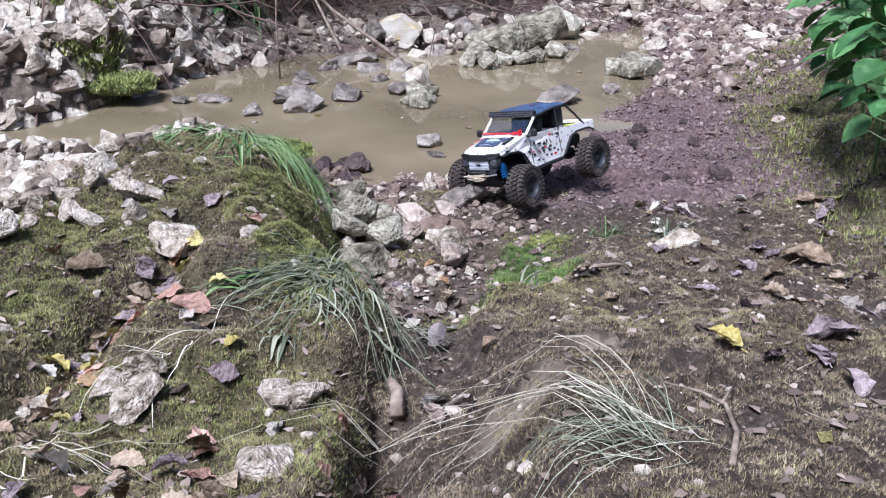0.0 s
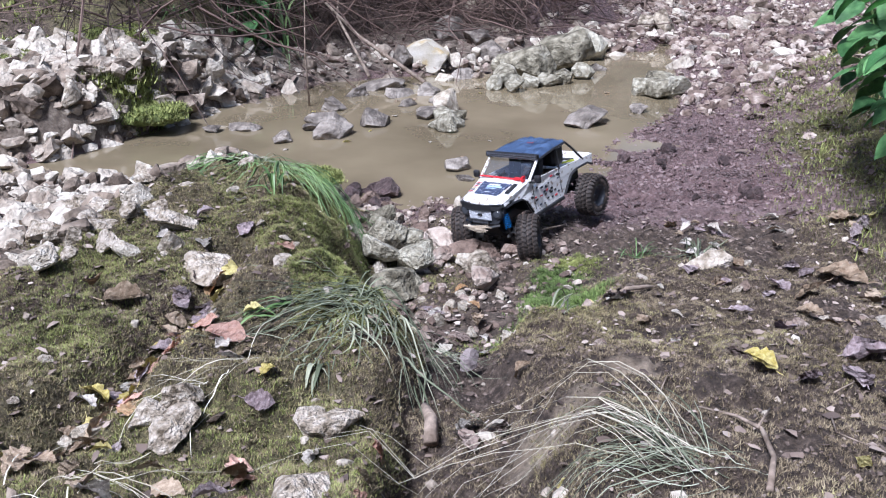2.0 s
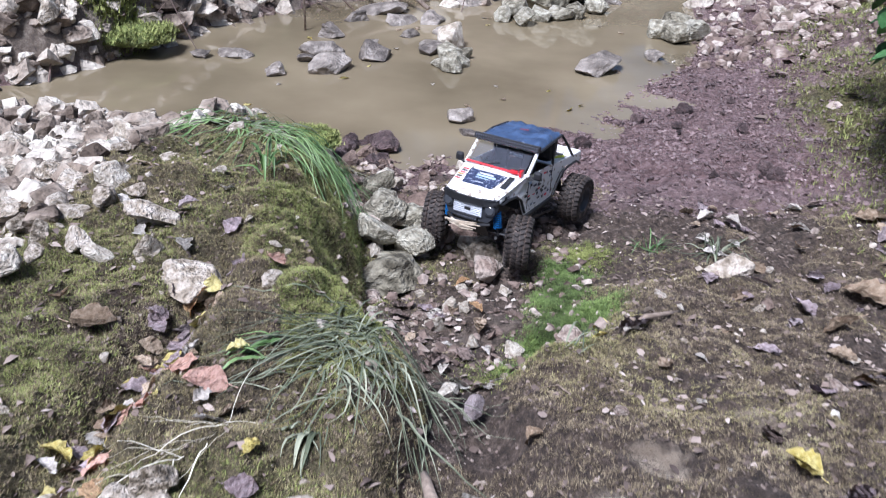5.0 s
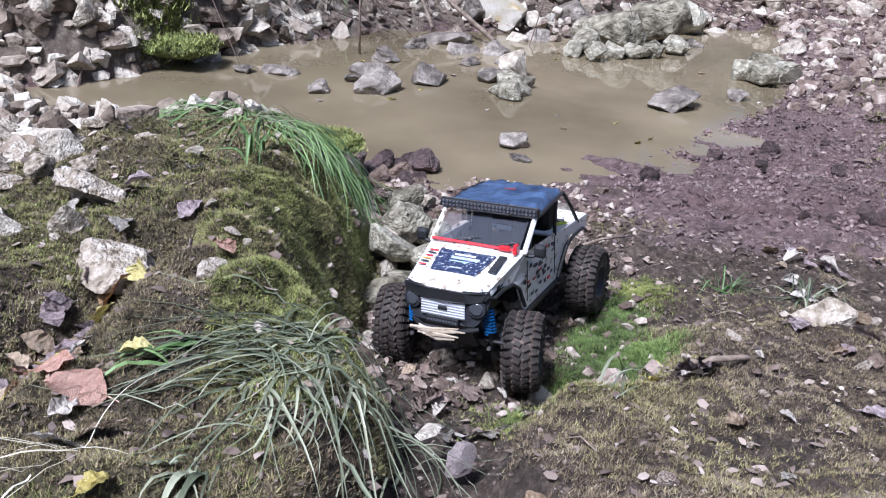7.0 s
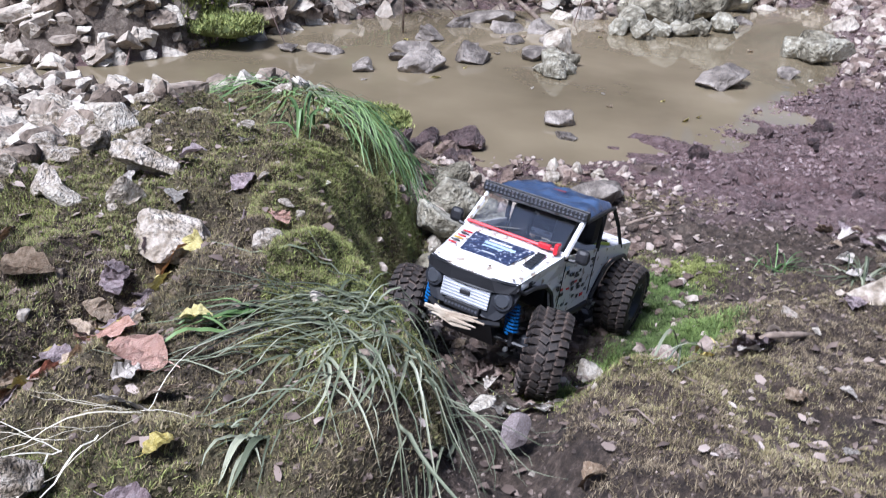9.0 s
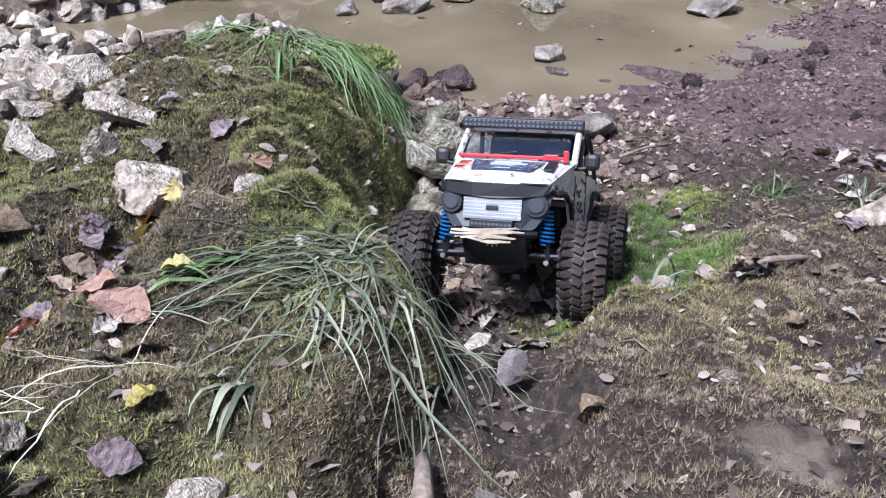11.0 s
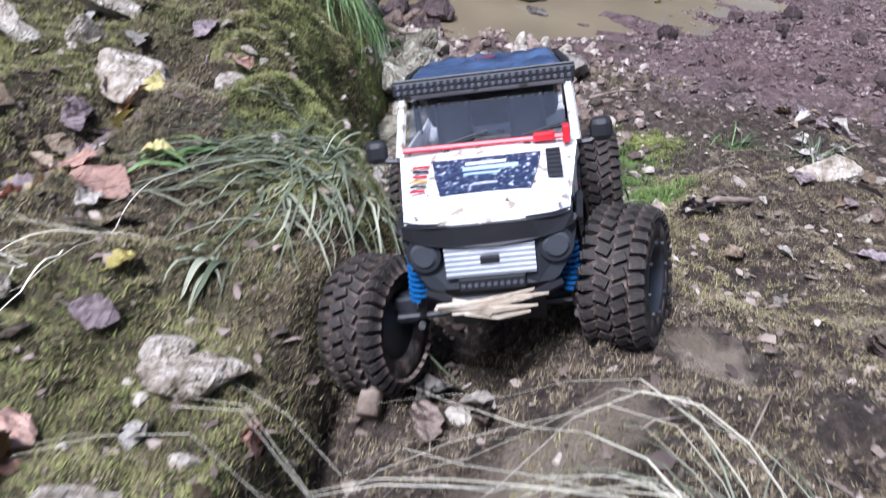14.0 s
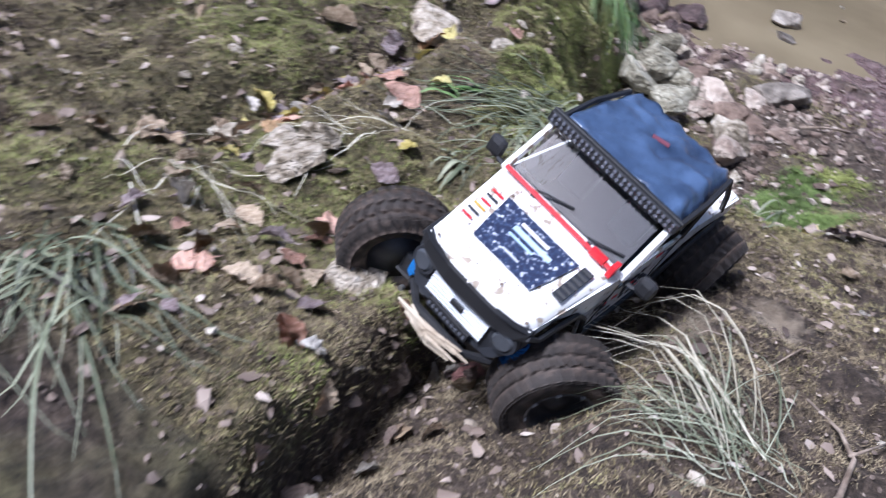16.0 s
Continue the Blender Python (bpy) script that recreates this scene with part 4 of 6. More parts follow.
M_MOSS_BODY = material("moss_body", [(0.3, (0.05, 0.06, 0.016)), (0.7, (0.17, 0.22, 0.055))], 40, 0.9, 0.8, 200)
cushion(-1.47, 3.58, 0.17, 0.04, "green moss cushion on pale slabs of the far bank")
cushion(-1.95, 3.6, 0.14, 0.045, "green moss cushion on pale slabs of the far bank")
cushion(-1.75, 4.0, 0.2, 0.045, "green moss cushion on pale slabs of the far bank")
cushion(-2.3, 3.75, 0.2, 0.045, "green moss cushion on pale slabs of the far bank")
cushion(-2.6, 4.3, 0.3, 0.12, "green moss cushion on the far slope")
cushion(-0.48, 2.34, 0.085, 0.022, "bright green moss cushion at the mound's tip")


def litter(count, xr, yr, lo, hi, keep=None):
    """Bits of leaf and bark: small bent lozenges."""
    x, y = NP.uniform(*xr, count), NP.uniform(*yr, count)
    if keep is not None:
        ok = keep(x, y)
        x, y = x[ok], y[ok]
    n = len(x)
    s, a, w = lo + (hi - lo) * NP.random(n) ** 2.5, NP.uniform(0, 6.283, n), NP.uniform(0.25, 0.6, n)
    c = np.stack([x, y, height(x, y) + 0.003 + 0.1 * s], -1)
    u = np.stack([np.cos(a), np.sin(a), NP.uniform(-0.35, 0.35, n)], -1) * s[:, None] * 0.8
    v = np.stack([-np.sin(a), np.cos(a), NP.uniform(-0.35, 0.35, n)], -1) * (s * w)[:, None]
    up = np.zeros((n, 3))
    up[:, 2] = s * NP.uniform(-0.1, 0.35, n)
    e = NP.uniform(0.55, 1.25, (n, 6, 1))
    ring = [c - u * e[:, 0], c - u * 0.4 * e[:, 1] - v * e[:, 1] + up, c + u * 0.5 * e[:, 2] - v * 0.9 * e[:, 2] + up, c + u * e[:, 3], c + u * 0.35 * e[:, 4] + v * e[:, 4] + up, c - u * 0.5 * e[:, 5] + v * 0.8 * e[:, 5] + up * 0.6]
    verts = np.stack(ring, 1).reshape(-1, 3)
    i = np.arange(n)[:, None] * 6
    return verts, np.concatenate([i + [0, 1, 5], i + [1, 4, 5], i + [1, 2, 4], i + [2, 3, 4]])


def litter_object(name, data, label):
    mesh = bpy.data.meshes.new(name)
    mesh.from_pydata(data[0].tolist(), [], data[1].tolist())
    mesh.materials.append(M_LITTER)
    tagged(new(name, mesh), label, "leaf litter", kind="stuff")


litter_object("leaf_litter", litter(7500, (-1.1, 1.3), (0.4, 2.5), 0.002, 0.014), "scraps of dead leaf and bark on the soil")
litter_object("leaf_litter", litter(2200, (-3.2, 3.0), (3.2, 7.5), 0.012, 0.055, lambda x, y: height(x, y, False) > 0.02), "dead leaves strewn among the far stones")


def leaf_mesh(seed, mat, curl, wide):
    """A dead leaf about 1 long: ovate blade, folded on its midrib and curled."""
    rnd = random.Random(seed)
    bm = bmesh.new()
    n = 10
    rows = []
    bend, twist = rnd.uniform(-0.5, 0.5), rnd.uniform(-0.8, 0.8)
    for k in range(n + 1):
        u = k / n
        w = wide * math.sin(math.pi * min(1, u * 0.94 + 0.05)) ** 0.8 * (1 + rnd.uniform(-0.28, 0.2))
        zc = curl * 0.3 * math.sin(u * 2.6)
        row = []
        for v in (-1, -0.5, 0, 0.5, 1):
            p = Vector((u - 0.5, v * w + bend * (u - 0.5) ** 2, zc + curl * 0.9 * abs(v) ** 1.5 * w))
            p.z += twist * (u - 0.5) * v * w + 0.09 * noise.noise(Vector((p.x * 5, p.y * 5, seed))) + 0.05 * noise.noise(Vector((p.x * 13, p.y * 13, seed)))
            row.append(bm.verts.new(p))
        rows.append(row)
    for a, b in zip(rows, rows[1:]):
        for k in range(4):
            bm.faces.new((a[k], a[k + 1], b[k + 1], b[k]))
    bmesh.ops.solidify(bm, geom=list(bm.faces), thickness=0.012)
    add_tube(bm, [(-0.5, 0, rows[0][2].co.z), (-0.62, 0.02, 0.0), (-0.72, 0.05, 0.02)], [0.014, 0.012, 0.01], 5)
    return finish(bm, "fallen_leaf", mat)


def leaf_paint(name, dark, light):
    return material(name, [(0.3, dark), (0.7, light)], 9, 0.6, 0.5, 40, vary=0.5, rand=0.3, depth=0.02)


L_TAN, L_BROWN, L_LILAC = leaf_paint("tan_leaf", (0.3, 0.21, 0.13), (0.6, 0.48, 0.35)), leaf_paint("brown_leaf", (0.17, 0.12, 0.1), (0.4, 0.31, 0.26)), leaf_paint("lilac_grey_leaf", (0.27, 0.2, 0.2), (0.55, 0.46, 0.46))
L_ORANGE, L_YELLOW, L_PINK, L_PALE = leaf_paint("orange_leaf", (0.5, 0.3, 0.14), (0.75, 0.52, 0.3)), leaf_paint("yellow_leaf", (0.5, 0.4, 0.1), (0.78, 0.7, 0.32)), leaf_paint("pink_leaf", (0.48, 0.25, 0.17), (0.72, 0.47, 0.37)), leaf_paint("bleached_leaf", (0.5, 0.44, 0.37), (0.75, 0.7, 0.63))
LEAVES = {c: [leaf_mesh(300 + 10 * i + k, m, cu, w) for k, (cu, w) in enumerate(((0.15, 0.36), (0.35, 0.32), (0.6, 0.3)))] for i, (c, m) in enumerate((("tan", L_TAN), ("brown", L_BROWN), ("lilac-grey", L_LILAC), ("orange", L_ORANGE), ("yellow", L_YELLOW), ("pink", L_PINK), ("bleached", L_PALE)))}


def leaf(colour, x, y, size, curl=None, turn=None, z=None):
    ob = new("fallen_leaf", LEAVES[colour][RND.randrange(3) if curl is None else curl])
    e = 0.02
    dx, dy = (z_at(x + e, y) - z_at(x - e, y)) / (2 * e), (z_at(x, y + e) - z_at(x, y - e)) / (2 * e)
    q = Vector((-dx, -dy, 1)).to_track_quat("Z", "Y").to_matrix().to_4x4()
    q.translation = (x, y, (z_at(x, y) if z is None else z) + 0.006 + 0.05 * size)
    ob.matrix_world = q @ pose(0, 0, 0, RND.uniform(-18, 18), RND.uniform(-18, 18), RND.uniform(0, 360) if turn is None else turn) @ Matrix.Scale(size * 0.78, 4)
    tagged(ob, colour + " dead leaf lying on the mossy soil", "leaf", "fallen leaves")


for c, spots in (("orange", ((-0.425, 1.335, 0.075), (-0.40, 0.896, 0.045), (-0.029, 1.861, 0.04), (0.003, 1.725, 0.045))),
                 ("yellow", ((-0.316, 1.174, 0.04), (0.242, 1.6, 0.042), (0.23, 1.52, 0.045), (0.40, 1.02, 0.055), (0.416, 0.727, 0.025), (1.052, 2.267, 0.05), (-0.396, 1.075, 0.022), (-0.24, 0.965, 0.036), (0.13, 0.75, 0.02))),
                 ("pink", ((-0.235, 0.805, 0.05), (-0.34, 1.106, 0.07), (-0.404, 1.051, 0.045), (-0.38, 1.13, 0.05))),
                 ("lilac-grey", ((-0.42, 1.23, 0.075), (-0.399, 0.837, 0.045), (0.607, 1.861, 0.06), (0.506, 1.472, 0.06), (0.452, 0.972, 0.045), (0.28, 1.50, 0.07), (0.596, 1.14, 0.09), (-0.24, 0.92, 0.045), (0.66, 1.75, 0.07))),
                 ("tan", ((-0.607, 1.258, 0.06), (-0.54, 1.213, 0.08), (-0.29, 1.05, 0.045), (0.982, 2.253, 0.1), (0.824, 1.835, 0.13), (0.671, 1.598, 0.08), (0.699, 1.418, 0.085), (0.098, 1.12, 0.045), (-0.367, 0.703, 0.05), (0.31, 1.36, 0.04), (0.55, 1.8, 0.06))),
                 ("bleached", ((0.022, 1.02, 0.06), (0.06, 1.0, 0.045), (0.339, 1.235, 0.026), (0.369, 1.381, 0.026), (-0.15, 0.823, 0.03), (0.27, 1.47, 0.04), (0.03, 1.35, 0.05), (-0.31, 1.02, 0.05))),
                 ("brown", ((0.02, 0.965, 0.055), (0.07, 0.97, 0.04), (0.903, 2.449, 0.09), (-0.151, 1.696, 0.05), (0.4, 1.12, 0.05)))):
    for x, y, s in spots:
        leaf(c, x, y, s * 1.1)
for k in range(85):
    leaf(RND.choice(("tan", "lilac-grey", "lilac-grey", "bleached", "tan")), RND.uniform(0.45, 1.05), RND.uniform(0.9, 2.4), RND.uniform(0.03, 0.075))
for k in range(60):
    leaf(RND.choice(("tan", "brown", "bleached", "tan", "pink", "lilac-grey", "bleached")), RND.uniform(-1.3, -0.3), RND.uniform(0.6, 2.3), RND.uniform(0.025, 0.065))
for k in range(34):
    leaf(RND.choice(("brown", "brown", "lilac-grey", "tan", "bleached")), RND.gauss(-0.04, 0.06), RND.uniform(1.3, 1.75), RND.uniform(0.03, 0.06))
for k in range(70):
    leaf(RND.choice(("tan", "lilac-grey", "pink", "bleached", "lilac-grey", "tan", "yellow")), -0.42 - 0.08 * (1.4 - (y := RND.uniform(0.75, 1.45))) + RND.gauss(0, 0.025), y, RND.uniform(0.03, 0.06))
for k in range(26):
    leaf(RND.choice(("tan", "lilac-grey", "brown", "tan", "bleached")), RND.gauss(-0.03, 0.04), RND.uniform(0.45, 0.85), RND.uniform(0.03, 0.055))
for k in range(34):
    leaf(RND.choice(("tan", "lilac-grey", "bleached", "tan", "pink")), RND.gauss(-0.22, 0.09), RND.gauss(0.64, 0.08), RND.uniform(0.025, 0.055))
for k in range(22):
    x, y = RND.uniform(-0.9, 0.8), RND.uniform(3.0, 4.6)
    if z_at(x, y) < -0.02:
        leaf(RND.choice(("yellow", "bleached", "tan")), x, y, RND.uniform(0.025, 0.05), 0, z=-0.006)


def blade_strip(bm, pts, width):
    """A grass blade: a folded, tapering strip along points."""
    pts = [Vector(p) for p in pts]
    prev = None
    n = len(pts)
    for i, p in enumerate(pts):
        d = (pts[min(i + 1, n - 1)] - pts[max(i - 1, 0)]).normalized()
        side = d.cross(Vector((0, 0, 1)))
        side = side.normalized() if side.length > 1e-4 else Vector((1, 0, 0))
        up = side.cross(d)
        w = width * (1 - (i / (n - 1)) ** 2) * (0.6 + 0.4 * min(1, i / 2)) + 0.0002
        row = [bm.verts.new(p - side * w), bm.verts.new(p - up * w * 0.35), bm.verts.new(p + side * w)]
        if prev:
            for k in range(2):
                bm.faces.new((prev[k], prev[k + 1], row[k + 1], row[k]))
        prev = row


def tuft(name, x, y, count, reach, mat, label, towards=None, spreadness=1.0, rise=0.1, width=0.0022, root=0.02, seed=1, bend=0):
    """A clump of long blades that rise, arch over and lie down on the ground."""
    rnd = random.Random(seed)
    thing = new(name)
    thing.location = (x, y, z_at(x, y))
    for _ in range(count):
        bm = bmesh.new()
        a = rnd.uniform(0, 2 * math.pi) if towards is None else math.radians(towards) + rnd.gauss(0, spreadness)
        l = reach * rnd.uniform(0.55, 1.15)
        bx, by = x + rnd.gauss(0, root), y + rnd.gauss(0, root)
        up, turn = rise * rnd.uniform(0.1, 1.5), rnd.gauss(0, 0.32) + bend
        bz = z_at(bx, by) - 0.004
        pts = []
        n = 9
        px, py = bx, by
        for k in range(n + 1):
            u = k / n
            ang = a + turn * u * u
            px, py = px + math.cos(ang) * l / n * min(1, 0.25 + 1.4 * u), py + math.sin(ang) * l / n * min(1, 0.25 + 1.4 * u)
            arc = up * 4 * u * (1 - u) if u < 0.5 else up * (1 - ((u - 0.5) / 0.5) ** 1.5)
            ground = z_at(px, py) + 0.004 + rnd.uniform(0, 0.005)
            pts.append((px, py, max(ground, bz * (1 - u) + u * min(bz, ground) + arc)))
        blade_strip(bm, [Vector(p) - thing.location for p in pts], width * (0.5 + 1.6 * rnd.random() ** 2))
        part("blade", bm, mat, thing)
    return tagged(thing, label, "grass tuft", "grass tufts")


tuft("grass_tuft", -0.14, 1.23, 44, 0.16, M_GRASS, "limp grey-green grass tuft draped over the mound", -25, 0.6, 0.022, 0.0011, 0.05, 1, -0.9)
tuft("grass_tuft", -0.16, 1.24, 80, 0.19, M_GRASS, "limp grey-green grass tuft draped over the mound", 208, 0.4, 0.022, 0.0011, 0.05, 2, 0.2)
tuft("grass_tuft", -0.12, 1.18, 30, 0.17, M_GRASS, "limp grey-green grass tuft hanging into the gully", -70, 0.55, 0.04, 0.0012, 0.045, 3)
tuft("grass_tuft", -0.27, 1.2, 9, 0.09, M_GRASS_GREEN, "short bright green grass blades on the mound", 200, 0.3, 0.02, 0.003, 0.015, 4)
tuft("grass_tuft", -0.19, 1.03, 12, 0.07, M_GRASS, "small grey-green grass tuft", -90, 0.4, 0.015, 0.0022, 0.01, 5)
tuft("grass_tuft", -0.50, 2.14, 150, 0.26, M_GRASS_GREEN, "long dark green grass combed over the mound's edge", -45, 0.5, 0.02, 0.0014, 0.07, 6, -0.3)
tuft("grass_tuft", -0.66, 2.16, 80, 0.22, M_GRASS_GREEN, "long dark green grass hanging from the mound", 215, 0.4, 0.02, 0.0022, 0.06, 7)
tuft("grass_tuft", -0.55, 2.2, 80, 0.26, M_GRASS, "faded grass lying over the mound top", None, 1, 0.015, 0.0016, 0.09, 8)
tuft("grass_tuft", -0.44, 1.8, 14, 0.09, M_GRASS_GREEN, "small bright green grass tuft", None, 1, 0.05, 0.0028, 0.012, 9)
tuft("grass_tuft", 0.25, 0.73, 18, 0.44, M_STALK, "long dry grass stalks arching across the soil", 148, 0.13, 0.06, 0.0005, 0.02, 10, 0.45)
tuft("grass_tuft", 0.25, 0.72, 60, 0.18, M_STRAW, "pale wiry grass tuft on the soil", 160, 0.5, 0.025, 0.00045, 0.03, 11)
tuft("grass_tuft", 0.56, 2.06, 22, 0.15, M_GRASS, "sparse grey-green grass tuft on the soil", None, 1, 0.03, 0.0016, 0.012, 12)
tuft("grass_tuft", 0.42, 2.1, 14, 0.12, M_GRASS_GREEN, "sparse green grass tuft on the soil", None, 1, 0.03, 0.0014, 0.012, 13)
tuft("grass_tuft", -0.30, 0.98, 14, 0.16, M_STALK, "thin dry grass strands on the moss", 190, 0.8, 0.02, 0.0005, 0.03, 14)
tuft("grass_tuft", -0.4, 0.72, 16, 0.2, M_STALK, "thin dry grass strands on the moss", 20, 0.9, 0.02, 0.0005, 0.04, 15)
tuft("grass_tuft", -0.34, 0.52, 60, 0.26, M_GRASS, "coarse grey-green grass tuft on the bank", -50, 0.5, 0.04, 0.0012, 0.04, 16)
tuft("grass_tuft", 0.15, 1.36, 5, 0.12, M_GRASS, "few dry strands on the moss", 60, 0.4, 0.03, 0.0009, 0.02, 17)
for k in range(7):
    tuft("grass_tuft", -2.6 + 0.22 * k + RND.uniform(-0.1, 0.1), 5.0 + RND.uniform(-0.3, 0.4), 40, 0.4, M_GRASS_GREEN, "tall green grass tuft on the far bank", None, 1, 0.3, 0.006, 0.06, 30 + k)

# twigs and sticks
M_BARK = material("grey_brown_bark", [(0.3, (0.12, 0.085, 0.06)), (0.7, (0.36, 0.29, 0.23))], 30, 0.85, 0.6, 120, vary=0.4)
M_BRUSH = island_material("brush_twigs", [(0.2, (0.03, 0.018, 0.014)), (0.5, (0.08, 0.05, 0.04)), (0.85, (0.26, 0.18, 0.145))], 0.8, 2)


def stick(name, pts, r0, r1, label, lift=0.006, forks=()):
    bm = bmesh.new()
    n = len(pts)
    add_tube(bm, [(x, y, z_at(x, y) + lift + dz) for x, y, dz in pts], [r0 + (r1 - r0) * k / (n - 1) for k in range(n)], 7)
    for f in forks:
        add_tube(bm, [(x, y, z_at(x, y) + lift + dz) for x, y, dz in f], [r1 * 1.2 if k == 0 else r1 * 0.7 for k in range(len(f))], 6)
    tagged(new(name, finish(bm, name, M_BARK, False)), label, "stick", "sticks")


stick("stick", [(0.26, 1.495, 0.004), (0.30, 1.515, 0.006), (0.345, 1.545, 0.005), (0.375, 1.585, 0.008)], 0.006, 0.003, "short grey forked stick on the soil", forks=([(0.28, 1.505, 0.005), (0.268, 1.54, 0.008)],))
stick("stick", [(0.31, 0.67, 0), (0.335, 0.74, 0.004), (0.34, 0.80, 0.006), (0.325, 0.84, 0.004), (0.29, 0.87, 0.002)], 0.0035, 0.0015, "thin pale forked twig on the soil", forks=([(0.335, 0.80, 0.005), (0.37, 0.87, 0.006)],))
stick("stick", [(-0.045, 1.06, 0.012), (-0.04, 1.04, 0.02), (-0.03, 0.99, 0.02), (-0.028, 0.96, 0.012)], 0.006, 0.011, "pale rotten stub of wood", 0.006)
stick("stick", [(0.12, 2.2, 0.02), (0.17, 2.24, 0.03), (0.24, 2.3, 0.02)], 0.004, 0.002, "thin stick by the gully")
for k in range(16):
    x, y, a, l = RND.uniform(0.1, 0.95), RND.uniform(0.7, 2.2), RND.uniform(0, 6.28), RND.uniform(0.04, 0.16)
    stick("stick", [(x, y, 0), (x + math.cos(a) * l / 2, y + math.sin(a) * l / 2, RND.uniform(0, 0.008)), (x + math.cos(a + 0.2) * l, y + math.sin(a + 0.2) * l, 0)], 0.0012, 0.0006, "thin dry twig on the soil", 0.002)


def build_brush():
    """Tangled brown branches along the far bank."""
    rnd = random.Random(12)
    bm = bmesh.new()
    for part_k in range(6):
        for _ in range(420):
            x = -1.9 + 0.42 * part_k + rnd.uniform(0, 0.5)
            y = float(far_y(np.array(x))) + rnd.uniform(0.75, 1.9)
            z = z_at(x, y) + rnd.uniform(-0.03, 0.35)
            a, e, l = rnd.uniform(0, 6.28), rnd.gauss(0.1, 0.6), rnd.uniform(0.4, 1.3)
            p, pts = Vector((x, y, z)), []
            d = Vector((math.cos(a) * math.cos(e), math.sin(a) * math.cos(e) * 0.5, math.sin(e)))
            for k in range(6):
                pts.append(p.copy())
                p = p + d * l / 5
                d = (d + Vector((rnd.gauss(0, 0.16), rnd.gauss(0, 0.16), rnd.gauss(-0.05, 0.16)))).normalized()
            r = 0.0016 + 0.006 * rnd.random() ** 3
            add_tube(bm, pts, [r * (1 - 0.14 * k) for k in range(6)], 4)
    tagged(new("brush_thicket", finish(bm, "brush_thicket", M_BRUSH)), "tangled thicket of bare brown branches on the far bank", "thicket", kind="stuff")


build_brush()


def reach_branch(pts, r, label, name="branch"):
    bm = bmesh.new()
    add_tube(bm, pts, [r * (1 - 0.6 * k / (len(pts) - 1)) for k in range(len(pts))], 7)
    tagged(new(name, finish(bm, name, M_BARK, False)), label, "branch", "branches")


reach_branch([(0.62, 7.1, 0.3), (0.6, 7.15, 0.7), (0.55, 7.3, 1.3), (0.5, 7.4, 2.0)], 0.07, "pale bare trunk beyond the pool")
reach_branch([(-0.87, 4.1, -0.01), (-0.88, 4.12, 0.25), (-0.87, 4.15, 0.55), (-0.9, 4.25, 0.8)], 0.005, "thin dead stem standing in the pool")
reach_branch([(-0.35, 4.55, 0.03), (-0.75, 4.9, 0.22), (-1.1, 5.4, 0.42), (-1.4, 6.0, 0.55)], 0.012, "long bare branch hanging down to the pool")
reach_branch([(-0.65, 4.6, 0.05), (-0.9, 5.1, 0.3), (-1.0, 5.8, 0.5)], 0.01, "bare branch hanging over the far shore")
reach_branch([(-1.3, 5.3, 0.35), (-0.6, 5.6, 0.42), (0.2, 5.9, 0.4)], 0.012, "fallen bare branch on the far bank")
reach_branch([(-2.2, 4.7, 0.45), (-1.7, 4.75, 0.4), (-1.4, 4.9, 0.5)], 0.009, "fallen bare branch on the slope")


# ---- broad-leaved plant on the verge ----
def build_plant(stands, big, tag, seed):
    m_leaf = material("bright_green_leaf", [(0.3, (0.06, 0.17, 0.05)), (0.7, (0.22, 0.44, 0.16))], 3, 0.45, 0.3, 30, rand=0.5, depth=0.01)
    m_stem = plain("green_stem", (0.1, 0.16, 0.05), 0.6)
    rnd = random.Random(seed)
    shapes = []
    for k in range(3):
        bm = bmesh.new()
        rows = []
        for j in range(9):
            u = j / 8
            w = 0.42 * math.sin(math.pi * min(1, u ** 0.75 * 0.97 + 0.03)) ** 0.75
            rows.append([bm.verts.new((u + (0.06 * abs(v) if j == 0 else 0), v * w, -0.25 * u * u + 0.12 * abs(v) * w + 0.015 * math.sin(9 * u + 5 * v + k))) for v in (-1, -0.6, -0.2, 0, 0.2, 0.6, 1)])
        for a, b in zip(rows, rows[1:]):
            for i in range(6):
                bm.faces.new((a[i], a[i + 1], b[i + 1], b[i]))
        bmesh.ops.solidify(bm, geom=list(bm.faces), thickness=0.008)
        shapes.append(finish(bm, "leaf", m_leaf, False))
    for px, py, h, n in stands:
        plant = tagged(new("broadleaf_plant"), tag, "plant", "broad-leaved plants")
        base = Vector((px, py, z_at(px, py) - 0.01))
        lean = Vector((rnd.uniform(-0.25, 0.0), rnd.uniform(-0.15, 0.1), 1)) * h
        part("stem", add_tube(bmesh.new(), [base, base + lean * 0.5 + Vector((0.02, 0, 0)), base + lean], [0.006, 0.005, 0.003]), m_stem, plant)
        for k in range(n):
            u = 0.25 + 0.75 * k / n
            p = base + lean * u
            a = k * 2.4 + rnd.uniform(-0.3, 0.3)
            tip = p + Vector((math.cos(a), math.sin(a), 0.35)) * rnd.uniform(0.05, 0.11)
            part("leaf_stalk", add_tube(bmesh.new(), [p, tip], 0.002, 4), m_stem, plant)
            lf = new("leaf", shapes[k % 3])
            lf.parent = plant
            s = rnd.uniform(0.5, 1.0) * big
            lf.matrix_world = Matrix.Translation(tip) @ pose(0, 0, 0, rnd.uniform(-20, 20), rnd.uniform(5, 40), math.degrees(a)) @ Matrix.Scale(s, 4)


